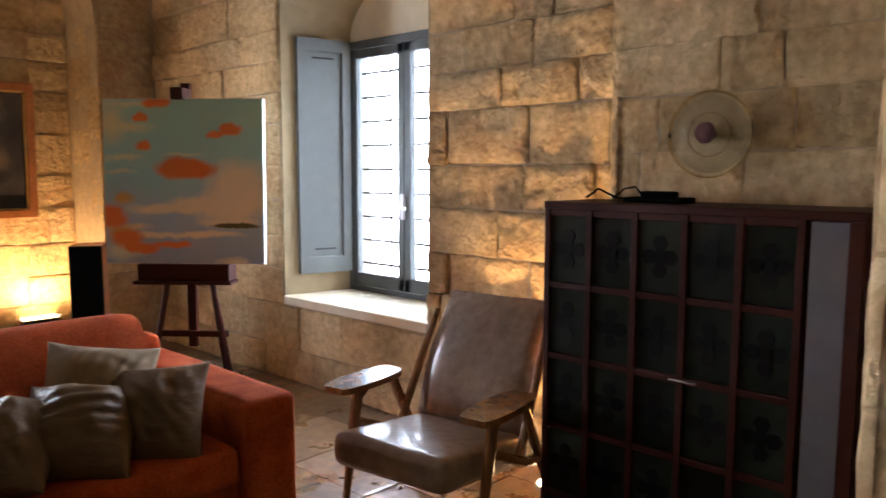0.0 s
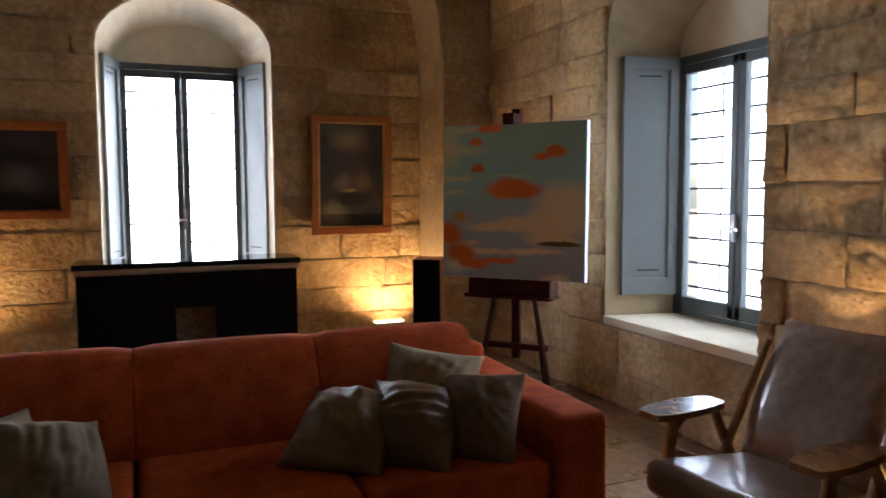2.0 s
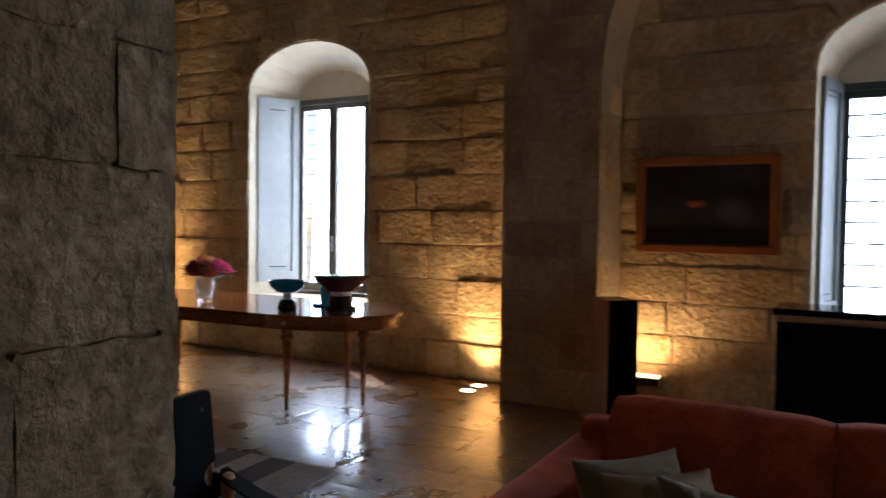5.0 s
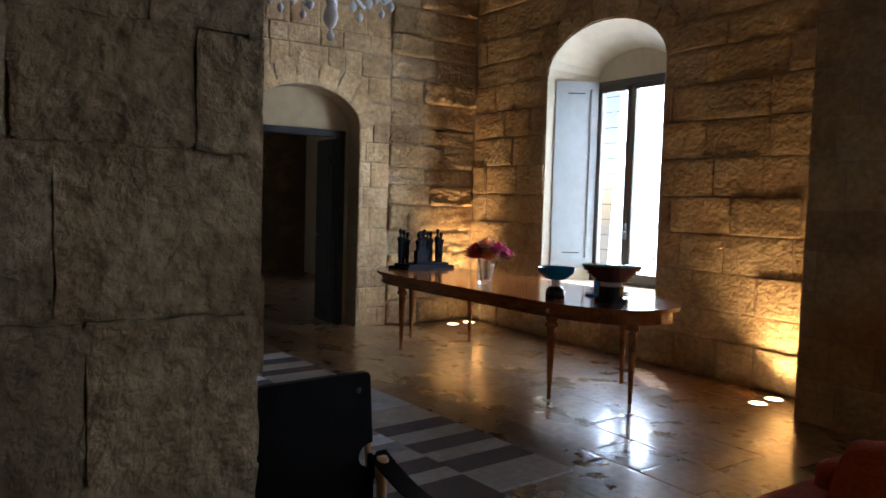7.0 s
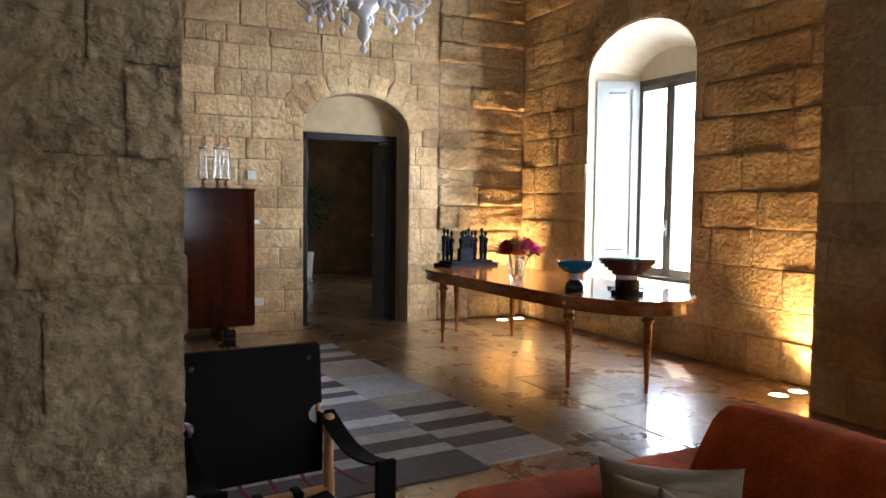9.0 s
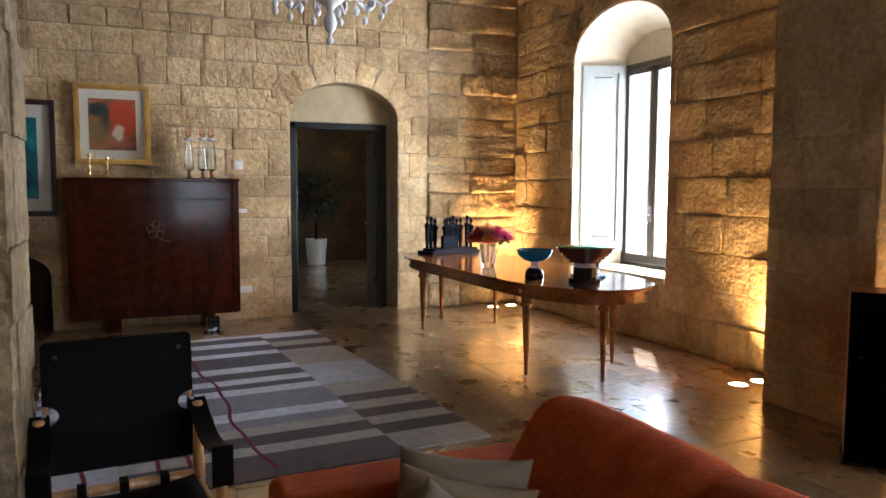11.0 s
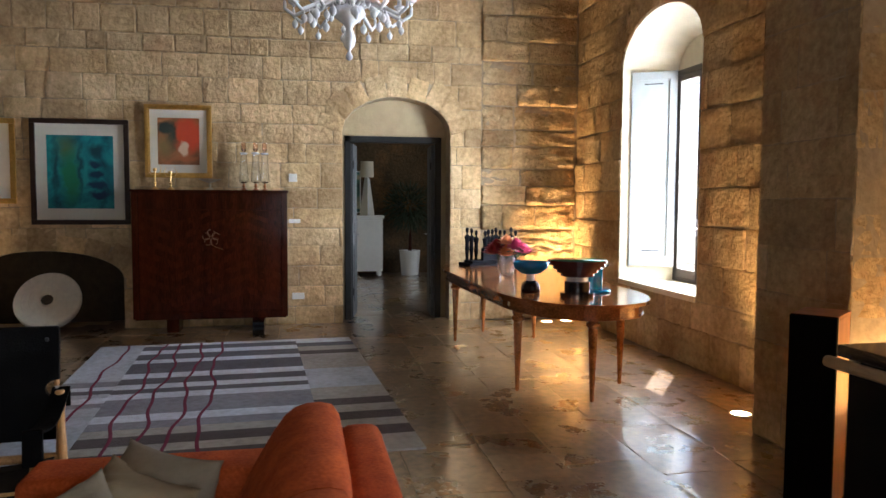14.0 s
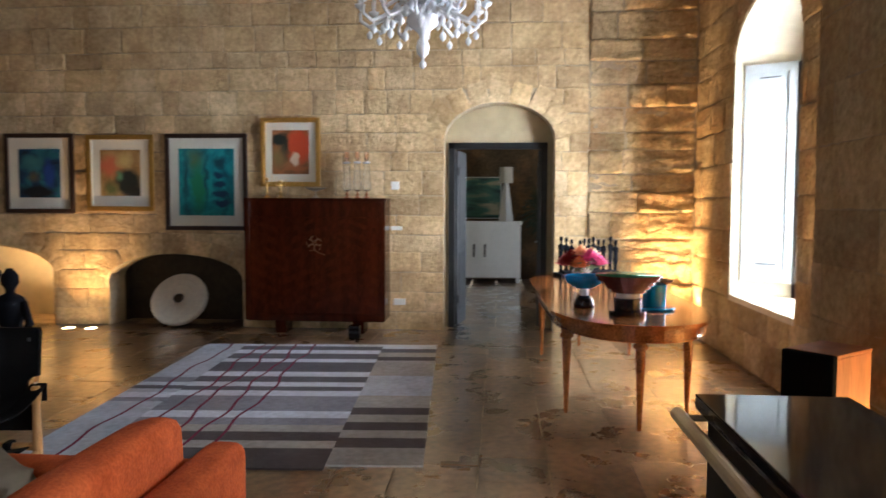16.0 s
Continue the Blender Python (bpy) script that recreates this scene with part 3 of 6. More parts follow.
def window(name, fr, op, back, depth, paint, shutters, label, bars_from=0.2, stile=0.062, bar=0.016, lining=PLASTER):
    w = thing(name, label, "window", kind="structure")
    u0, u1, z0, z1 = back["u0"], back["u1"], back["sill"], back["spring"]
    mid = (u0 + u1) / 2

    def fbox(a, b, d0, d1, c, e, bevel=0.006):
        bm = box(a, b, d0, d1, c, e, bevel)
        for v in bm.verts:
            v.co = fr(v.co.x, v.co.y, v.co.z)
        return bm

    d = depth
    frame_bm = fbox(u0, u0 + 0.05, d - 0.02, d + 0.06, z0, z1)
    for q in ((u1 - 0.05, u1, z0, z1), (u0, u1, z1 - 0.06, z1), (u0, u1, z0, z0 + 0.05)):
        join(frame_bm, fbox(q[0], q[1], d - 0.02, d + 0.06, q[2], q[3]))
    part("window_frame", frame_bm, paint, w)
    for a, b in ((u0 + 0.05, mid), (mid, u1 - 0.05)):
        s = fbox(a + 0.002, a + stile, d - 0.03, d + 0.03, z0 + 0.055, z1 - 0.065)
        for q in ((b - stile, b - 0.002, z0 + 0.055, z1 - 0.065), (a, b, z1 - 0.13, z1 - 0.065), (a, b, z0 + 0.055, z0 + 0.15)):
            join(s, fbox(q[0], q[1], d - 0.03, d + 0.03, q[2], q[3]))
        casement = part("casement", s, paint, w)
        pane = part("pane", fbox(a + stile, b - stile, d - 0.003, d + 0.003, z0 + 0.15, z1 - 0.13, 0), GLASS, casement)
        pane.visible_shadow = False
    part("handle", join(fbox(mid - 0.015, mid + 0.015, d - 0.055, d - 0.03, 1.18, 1.36), fbox(mid - 0.05, mid + 0.012, d - 0.085, d - 0.055, 1.25, 1.27)), SILVER, w, "steel window handle")
    z = z0 + bars_from
    while z < z1 - 0.05:
        part("bar", fbox(u0 + 0.02, u1 - 0.02, d + 0.10, d + 0.10 + bar, z, z + bar, 0), IRON, w)
        z += 0.178
    for u in (u0 + 0.3, mid + 0.28):
        part("upright_bar", fbox(u, u + 0.012, d + 0.112, d + 0.124, z0 + 0.02, z1 - 0.02, 0), IRON, w)
    part("window_sill", fbox(op["u0"] + 0.01, op["u1"] - 0.01, 0.0, d + 0.02, op["sill"] - 0.05, op["sill"] + 0.012, 0.01), PLASTER, w, "worn cream stone window sill")
    reveal(w, fr, op, back, 0.02, d, lining)
    for side, out in shutters:
        # leaf folded against the splay, hinged on the frame
        ub, uf = (u0 + 0.01, op["u0"] + 0.015) if side < 0 else (u1 - 0.01, op["u1"] - 0.015)
        db, df = d - 0.04, out
        leaf_thick = 0.03 * (1 if side < 0 else -1)
        za, zb = z0 + 0.16, z1 + 0.0

        def strip(k0, k1, c, e, o0, o1):
            bm = bmesh.new()
            pts = []
            for k in (k0, k1):
                for o in (o0, o1):
                    u = ub + (uf - ub) * k + (leaf_thick / 0.03) * o
                    dd = db + (df - db) * k
                    pts.append((u, dd))
            vs = [bm.verts.new(fr(pts[i][0], pts[i][1], zz)) for zz in (c, e) for i in (0, 1, 3, 2)]
            for f in ((0, 1, 2, 3), (4, 5, 6, 7), (0, 1, 5, 4), (1, 2, 6, 5), (2, 3, 7, 6), (3, 0, 4, 7)):
                bm.faces.new([vs[i] for i in f])
            return bm

        leaf = part("shutter", strip(0, 1, za, zb, 0.022, 0.032), GREYPAINT if paint is SLATEPAINT else SHUTTERPAINT, w, "panelled wooden inner shutter")
        rim = strip(0, 0.16, za, zb, 0.032, 0.052)
        for q in ((0.84, 1, za, zb), (0.16, 0.84, zb - 0.09, zb), (0.16, 0.84, za, za + 0.12)):
            join(rim, strip(q[0], q[1], q[2], q[3], 0.032, 0.052))
        part("shutter_rail", rim, GREYPAINT if paint is SLATEPAINT else SHUTTERPAINT, leaf)
        for zz in (za + 0.17, zb - 0.14):
            part("slot", strip(0.3, 0.7, zz, zz + 0.012, 0.0322, 0.036), IRON, leaf)
    return w


window("window_1", fa, win_niche, win_niche_frame, 0.55, SLATEPAINT, ((-1, 0.12), (1, 0.12)), "tall arched window with grey frame and open shutters")
window("window_2", fa, win_bay, win_bay_frame, 0.55, BROWNGREY, ((-1, 0.1),), "tall arched window with pale frame and open shutter", bar=0.006)
window("window_3", fc, win_east, win_east_frame, 0.55, SLATEPAINT, ((1, 0.12),), "arched window with grey-blue shutter above a deep sill", lining=TYMPANUM)


# ---------- sofa and cushions ----------
def sofa():
    s = thing("sofa", "orange-red fabric three-seat sofa with low arms", "sofa")
    x0, x1, yf, yb = -1.18, 1.62, 4.72, 5.92
    part("base", box(x0 + 0.05, x1 - 0.05, yf + 0.06, yb, 0.10, 0.30, 0.03), SOFA, s)
    for a, b in ((x0, x0 + 0.24), (x1 - 0.24, x1)):
        bm = box(a, b, yf, yb - 0.03, 0.06, 0.625, 0.045, 3)
        part("arm", bm, SOFA, s, smooth=True)
    part("back_frame", box(x0 + 0.05, x1 - 0.05, 5.765, yb, 0.10, 0.715, 0.06, 4), SOFA, s, smooth=True)
    w = (x1 - x0 - 0.48) / 3
    for i in range(3):
        a = x0 + 0.24 + i * w
        bm = box(a + 0.006, a + w - 0.006, yf + 0.02, 5.62, 0.29, 0.45, 0.05, 3)
        part("seat_cushion", bm, SOFA, s, smooth=True)
        # wedge that leans back to a soft rounded ridge
        bm = bmesh.new()
        outline = ((5.40, 0.445), (5.43, 0.56), (5.48, 0.67), (5.535, 0.76), (5.575, 0.815), (5.61, 0.842), (5.65, 0.855), (5.70, 0.857), (5.738, 0.848), (5.756, 0.82), (5.762, 0.70), (5.762, 0.445))
        rings = []
        for k in range(11):
            t = 2 * k / 10 - 1
            pinch = 0.012 * abs(t) ** 12
            rings.append([bm.verts.new((a + w / 2 + t * (w / 2 - 0.003), 5.6 + (yy - 5.6) * (1 - pinch * 3), zz - pinch * (zz > 0.6) + 0.006 * (1 - t * t) * (zz > 0.7))) for yy, zz in outline])
        for q, r in zip(rings, rings[1:]):
            for k in range(len(outline)):
                bm.faces.new((q[k], q[(k + 1) % len(outline)], r[(k + 1) % len(outline)], r[k]))
        bm.faces.new(rings[0]), bm.faces.new(rings[-1])
        part("back_cushion", bm, SOFA, s, smooth=True).data.set_sharp_from_angle(angle=radians(50))
    for px in (x0 + 0.12, x1 - 0.12):
        for py in (yf + 0.1, yb - 0.15):
            part("foot", lathe([(0.025, 0), (0.03, 0.06)], 12, (px, py, 0)), IRON, s)
    return s


def cushion(size, m, material, label, seed, puff=0.15):
    rnd = random.Random(seed)
    bm = bmesh.new()
    n = 34
    sides = []
    for sgn in (1, -1):
        g = []
        for j in range(n + 1):
            row = []
            for i in range(n + 1):
                u, v = 2 * i / n - 1, 2 * j / n - 1
                pinch = 1 - 0.10 * (1 - u * u) * abs(v) ** 2.5
                pinch2 = 1 - 0.10 * (1 - v * v) * abs(u) ** 2.5
                t = puff * ((1 - u * u) * (1 - v * v)) ** 0.72
                t += 0.012 * (noise.noise(Vector((u * 2.1, v * 2.1, seed))) + 0.6 * math.sin(3 * u + 5 * v + seed)) * (1 - max(abs(u), abs(v)))
                crn = 1 - 0.01 * (abs(u) * abs(v)) ** 3
                t += 0.010 * sgn * noise.noise(Vector((u * 3.5 + seed, v * 1.6, seed * 2.3))) * (1 - max(abs(u), abs(v)) ** 4)
                # creases that run in from the corners and sag across the middle
                q = u * math.cos(seed) + v * math.sin(seed)
                t += 0.011 * (1 - abs(noise.noise(Vector((q * 4.2, (u - v) * 1.1, seed * 1.7)))) * 3.0) * (1 - max(abs(u), abs(v)) ** 3)
                t += 0.004 * math.sin(9 * (u * 0.7 + v) + 4 * noise.noise(Vector((u * 2, v * 2, seed)))) * (1 - max(abs(u), abs(v)) ** 2)
                row.append(bm.verts.new((u * size / 2 * pinch2 * crn, sgn * t, v * size / 2 * pinch * crn)))
            g.append(row)
        sides.append(g)
        for j in range(n):
            for i in range(n):
                bm.faces.new((g[j][i], g[j][i + 1], g[j + 1][i + 1], g[j + 1][i]))
    bmesh.ops.remove_doubles(bm, verts=bm.verts, dist=0.003)
    ob = part("cushion", bm, material, smooth=True)
    ob.matrix_basis = m
    return tagged(ob, label, "cushion", "cushions on the sofa")


sofa()
cushion(0.42, pose(-0.72, 5.19, 0.57, -25, 0, 50), LINEN_GREY, "grey-beige linen cushion leaning in the sofa corner", 1)
cushion(0.42, pose(-0.60, 5.12, 0.56, -34, 3, 46), LINEN, "beige linen cushion on the orange sofa", 2)
cushion(0.42, pose(-0.43, 5.03, 0.565, -42, 14, 30), LINEN_GREY, "grey linen cushion tipped against another", 3)
cushion(0.44, pose(0.62, 5.09, 0.565, -64, 0, -38), TAUPE, "taupe silk cushion lying back on the sofa", 4)
cushion(0.42, pose(0.87, 5.02, 0.575, -54, 4, -34), TAUPE, "taupe silk cushion standing against the sofa back", 5)
cushion(0.44, pose(1.04, 5.26, 0.625, -36, 8, -28), LINEN, "pale silk cushion in the sofa corner", 6)
cushion(0.42, pose(1.14, 5.00, 0.575, -36, -4, -44), TAUPE, "creased taupe cushion against the sofa arm", 7)


# ---------- leather armchair ----------
def armchair(m):
    c = thing("armchair", "brown leather armchair with paddle-shaped wooden arms", "armchair", m)
    # faces -x; seat hangs between two A-shaped wooden sides
    bm = box(-0.38, 0.30, -0.29, 0.29, 0.28, 0.43, 0.062, 5)
    for v in bm.verts:
        v.co.z += -0.10 * (v.co.x + 0.36) + (0.02 if v.co.x < -0.3 else 0)
    part("seat", bm, LEATHER, c, "creased brown leather seat", True)
    b = bmesh.new()
    n, rows = 8, 12
    back = []
    for sgn in (0, 1):
        g = []
        for j in range(rows + 1):
            t = j / rows
            z = 0.36 + 0.56 * t
            x = 0.20 + 0.30 * t - 0.05 * math.sin(math.pi * t) + (0.09 * (1 - 0.3 * t) if sgn else 0)
            row = []
            for i in range(n + 1):
                u = 2 * i / n - 1
                edge = 0.025 * abs(u) ** 6 + 0.03 * max(0, (t - 0.9) * 10) ** 2
                row.append(b.verts.new((x + (edge if not sgn else -edge) + 0.012 * math.sin(5 * t + 4 * u) * (1 - abs(u)), u * 0.285, z)))
            g.append(row)
        back.append(g)
        for j in range(rows):
            for i in range(n):
                b.faces.new((g[j][i], g[j][i + 1], g[j + 1][i + 1], g[j + 1][i]))
    for j in range(rows):
        for i in (0, n):
            b.faces.new((back[0][j][i], back[0][j + 1][i], back[1][j + 1][i], back[1][j][i]))
    for i in range(n):
        for j in (0, rows):
            b.faces.new((back[0][j][i], back[0][j][i + 1], back[1][j][i + 1], back[1][j][i]))
    part("backrest", b, LEATHER, c, "wrinkled brown leather backrest", True)
    for s in (-1, 1):
        y = s * 0.35
        pad = bmesh.new()
        outline = [(-0.29 + 0.42 * (0.5 - 0.5 * math.cos(math.pi * k / 12)), y + q * (0.035 + 0.05 * math.sin(math.pi * min(1, k / 12 * 0.95 + 0.05)) ** 0.8)) for q in (1,) for k in range(13)]
        outline += [(-0.29 + 0.42 * (0.5 - 0.5 * math.cos(math.pi * k / 12)), y - (0.035 + 0.05 * math.sin(math.pi * min(1, k / 12 * 0.95 + 0.05)) ** 0.8)) for k in range(12, -1, -1)]
        prism(outline, 0.575, 0.602, pad)
        part("armrest", pad, TEAK, c, "polished paddle armrest")
        part("front_leg", tube([(-0.13, y, 0.575), (-0.16, y, 0.40), (-0.24, y * 0.98, 0)], [0.026, 0.024, 0.014], 10), TEAK, c)
        part("rear_leg", tube([(0.10, y, 0.58), (0.24, y, 0.32), (0.42, y, 0)], [0.022, 0.024, 0.014], 10), TEAK, c)
        part("side_rail", tube([(-0.15, y, 0.42), (0.12, y, 0.30), (0.26, y, 0.27)], [0.02, 0.024, 0.02], 10), TEAK, c)
        part("back_stay", tube([(0.12, y * 0.93, 0.30), (0.30, y * 0.90, 0.62), (0.42, y * 0.86, 0.84)], [0.02, 0.02, 0.012], 10), TEAK, c)
        part("bracket", tube([(-0.14, y, 0.50), (-0.03, y, 0.58)], 0.013, 8), TEAK, c)
    part("stretcher", tube([(0.16, -0.35, 0.28), (0.16, 0.35, 0.28)], 0.016, 10), TEAK, c)
    return c


armchair(pose(2.13, 4.40, 0, 0, 0, 8))


# ---------- safari chair ----------
def safari_chair(m):
    c = thing("safari_chair", "black saddle-leather safari chair with a pale wooden frame", "chair", m)
    # faces +x; turned posts, slung leather seat and arm straps, pivoting back panel
    for s in (-1, 1):
        y = s * 0.285
        for name, x, top in (("front_post", 0.46, 0.63), ("back_post", 0.0, 0.68)):
            part(name, lathe([(0.013, 0), (0.015, 0.02), (0.021, 0.12), (0.024, 0.20), (0.024, 0.42), (0.02, 0.47), (0.017, top - 0.10), (0.023, top - 0.06), (0.025, top - 0.015), (0.018, top)], 14, (x, y, 0)), OAK, c, smooth=True)
        part("side_stretcher", tube([(0.0, y, 0.35), (0.46, y, 0.35)], 0.015, 10), OAK, c)
        part("low_stretcher", tube([(0.0, y, 0.18), (0.46, y, 0.18)], 0.012, 8), OAK, c)
        bm = bmesh.new()
        prev = None
        for k in range(15):
            t = k / 14
            x, z = -0.03 + 0.515 * t, 0.68 - 0.05 * t - 0.055 * math.sin(math.pi * t)
            row = [bm.verts.new((x, y + q * 0.037, z + dz)) for q, dz in ((-1, 0), (1, 0), (1, 0.008), (-1, 0.008))]
            if prev:
                for a in range(4):
                    bm.faces.new((prev[a], prev[(a + 1) % 4], row[(a + 1) % 4], row[a]))
            else:
                bm.faces.new(row)
            prev = row
        bm.faces.new(prev)
        part("arm_strap", bm, BLACKLEATHER, c, "black leather arm strap")
        part("strap_end", box(0.472, 0.494, y - 0.037, y + 0.037, 0.50, 0.645, 0.007), BLACKLEATHER, c, "leather loop round the front post")
        part("strap_end", box(-0.036, -0.022, y - 0.037, y + 0.037, 0.60, 0.69, 0.005), BLACKLEATHER, c, "leather loop round the back post")
    for x in (0.0, 0.46):
        part("cross_rail", tube([(x, -0.285, 0.38), (x, 0.285, 0.38)], 0.02, 12), OAK, c)
    # slung seat with a hanging front edge
    bm = bmesh.new()
    rows = []
    for k, (x, z) in enumerate(((0.035, 0.392), (0.12, 0.392), (0.30, 0.392), (0.44, 0.402), (0.485, 0.392), (0.487, 0.345), (0.485, 0.30))):
        rows.append([bm.verts.new((x, -0.262 + 0.524 * q / 8, z - 0.028 * (1 - (q / 4 - 1) ** 2) * (k < 4))) for q in range(9)])
    for a, b in zip(rows, rows[1:]):
        for q in range(8):
            bm.faces.new((a[q], a[q + 1], b[q + 1], b[q]))
    seat = part("seat", bm, BLACKLEATHER, c, smooth=True)
    thick = seat.modifiers.new("thick", "SOLIDIFY")
    thick.thickness = 0.007
    for yy in (-0.15, 0.0, 0.15):
        part("seat_strap", box(-0.026, 0.045, yy - 0.017, yy + 0.017, 0.352, 0.408, 0.006), BLACKLEATHER, c, "strap buckled round the rear rail")
    # back panel, sleeved over two sticks, with a round notch at each pivot
    half, lean = 0.274, 0.10
    notch = [(half - 0.058 * math.sin(math.pi * k / 10), 0.635 + 0.085 * (0.5 - 0.5 * math.cos(math.pi * k / 10))) for k in range(11)]
    outline = [(-half + 0.01, 0.455), (half - 0.01, 0.455)] + notch + [(half, 0.945), (half - 0.012, 0.957), (-half + 0.012, 0.957), (-half, 0.945)] + [(-y, z) for y, z in reversed(notch)]
    bm = bmesh.new()
    for d in (-0.014, 0.014):
        bm.faces.new([bm.verts.new((-0.03 - lean * (z - 0.46) + d, y, z)) for y, z in outline])
    bm.verts.ensure_lookup_table()
    n = len(outline)
    for i in range(n):
        j = (i + 1) % n
        bm.faces.new((bm.verts[i], bm.verts[j], bm.verts[n + j], bm.verts[n + i]))
    part("backrest", bm, BLACKLEATHER, c, "thick black leather back panel")
    for s in (-1, 1):
        part("back_stick", tube([(-0.03, s * 0.262, 0.47), (-0.078, s * 0.262, 0.94)], 0.011, 10), OAK, c)
        pivot = part("pivot", lathe([(0.016, -0.008), (0.018, 0), (0.012, 0.008)], 12), SILVER, c, "steel pivot bolt")
        pivot.matrix_basis = pose(-0.03, s * 0.268, 0.677, 0, 90, 0)
        part("rivet", lathe([(0.011, 0), (0.008, 0.005), (0.001, 0.006)], 12), IRON, c).matrix_basis = pose(-0.062, s * 0.225, 0.90, 0, 90, 0)
    return c


safari_chair(pose(-1.91, 4.29, 0, 0, 0, 5))


# ---------- rug ----------
def rug():
    r = thing("rug", "grey, white and mauve striped patchwork rug", "rug", pose(-6.5, 3.6, 0, 0, 0, 3.5))
    wool = {"L": (0.62, 0.66, 0.74), "D": (0.115, 0.11, 0.135), "M": (0.24, 0.245, 0.29), "T": (0.37, 0.345, 0.32), "P": (0.44, 0.48, 0.55), "K": (0.085, 0.07, 0.07)}
    mats = {k: mat("rug_wool", c, 0.97, spread=0.2, scale=9, bump=0.5, bump_scale=160) for k, c in wool.items()}
    # three fields side by side, each with stripes of its own rhythm: where a stripe begins, and its wool
    fields = (
        (0.0, 0.44, ((0, "P"), (1.6, "M"), (1.78, "L"), (1.9, "D"), (2.02, "P"), (2.14, "L"), (2.30, "M"), (2.42, "P")), 3.80),
        (0.44, 1.97, ((0, "L"), (0.12, "D"), (0.33, "L"), (0.52, "D"), (0.78, "L"), (0.94, "D"), (1.36, "L"), (1.55, "D"), (1.76, "L"), (1.92, "D"), (2.06, "L"), (2.23, "M"), (2.67, "L"), (2.85, "M"), (3.02, "T"), (3.18, "K"), (3.37, "T"), (3.52, "K")), 3.88),
        (1.97, 2.56, ((0, "L"), (0.24, "D"), (0.44, "T"), (0.66, "K"), (0.84, "T"), (1.5, "P"), (2.2, "T"), (2.56, "K"), (2.75, "T"), (2.94, "K"), (3.13, "T"), (3.30, "K"), (3.50, "T")), 3.82))
    for y0, y1, stripes, end in fields:
        for k, (x0, wool_key) in enumerate(stripes):
            x1 = stripes[k + 1][0] if k + 1 < len(stripes) else end
            part("stripe", box(x0, x1, y0, y1, 0.0, 0.013, 0.002, 1), mats[wool_key], r)
    line = mat("crimson_wool", (0.16, 0.006, 0.04), 0.95, spread=0.2, scale=20)
    for i, y in enumerate((0.27, 0.62, 0.80, 1.01, 1.19)):
        pts = [(0.02 + 3.74 * t / 40, y + 0.03 * math.sin(t * 0.33 + i * 1.7) + 0.011 * math.sin(t * 0.9 + i * 2.3), 0.0145) for t in range(41)]
        part("wavy_line", tube(pts, 0.012, 6, flat=0.16), line, r, "crimson wavy line")


rug()


# ---------- dining table ----------
def table():
    m = pose(-5.25, 7.78, 0, 0, 0, 1.5) @ Matrix.Diagonal((1, 1, 1.037, 1))
    t = thing("dining_table", "long oval polished walnut table on six tapered legs", "table", m)

    def oval(half_x, half_y, flat):
        pts = []
        for k in range(48):
            a = 2 * math.pi * k / 48
            cx, sy = math.cos(a), math.sin(a)
            r = (half_x - flat)
            pts.append((flat * (1 if cx > 1e-6 else -1 if cx < -1e-6 else 0) + r * math.copysign(abs(cx) ** 0.9, cx), half_y * math.copysign(abs(sy) ** 0.85, sy)))
        return pts

    top = prism(oval(1.88, 0.60, 0.85), 0.735, 0.762)
    bmesh.ops.bevel(top, geom=[e for e in top.edges if abs(e.verts[0].co.z - e.verts[1].co.z) < 1e-4], offset=0.007, segments=2, affect="EDGES")
    part("tabletop", top, WALNUT, t)
    part("apron", prism(oval(1.82, 0.55, 0.83), 0.645, 0.736), WALNUT, t)
    part("moulding", prism(oval(1.835, 0.562, 0.835), 0.645, 0.655), WALNUT, t)
    for lx, ly in ((1.13, -0.46), (1.56, 0.0), (1.08, 0.46), (-1.05, -0.46), (-1.56, 0.0), (-1.08, 0.46)):
        leg = lathe([(0.012, 0), (0.017, 0.02), (0.016, 0.05), (0.036, 0.53), (0.034, 0.55), (0.052, 0.565), (0.052, 0.585), (0.036, 0.595), (0.045, 0.61), (0.047, 0.65)], 14, (lx, ly, 0))
        part("leg", leg, WALNUT, t, "turned tapering leg with ring collar")
    part("keyhole", box(1.16, 1.19, -0.558, -0.548, 0.68, 0.71, 0.004), BRASS, t)


table()
TZ = 0.79


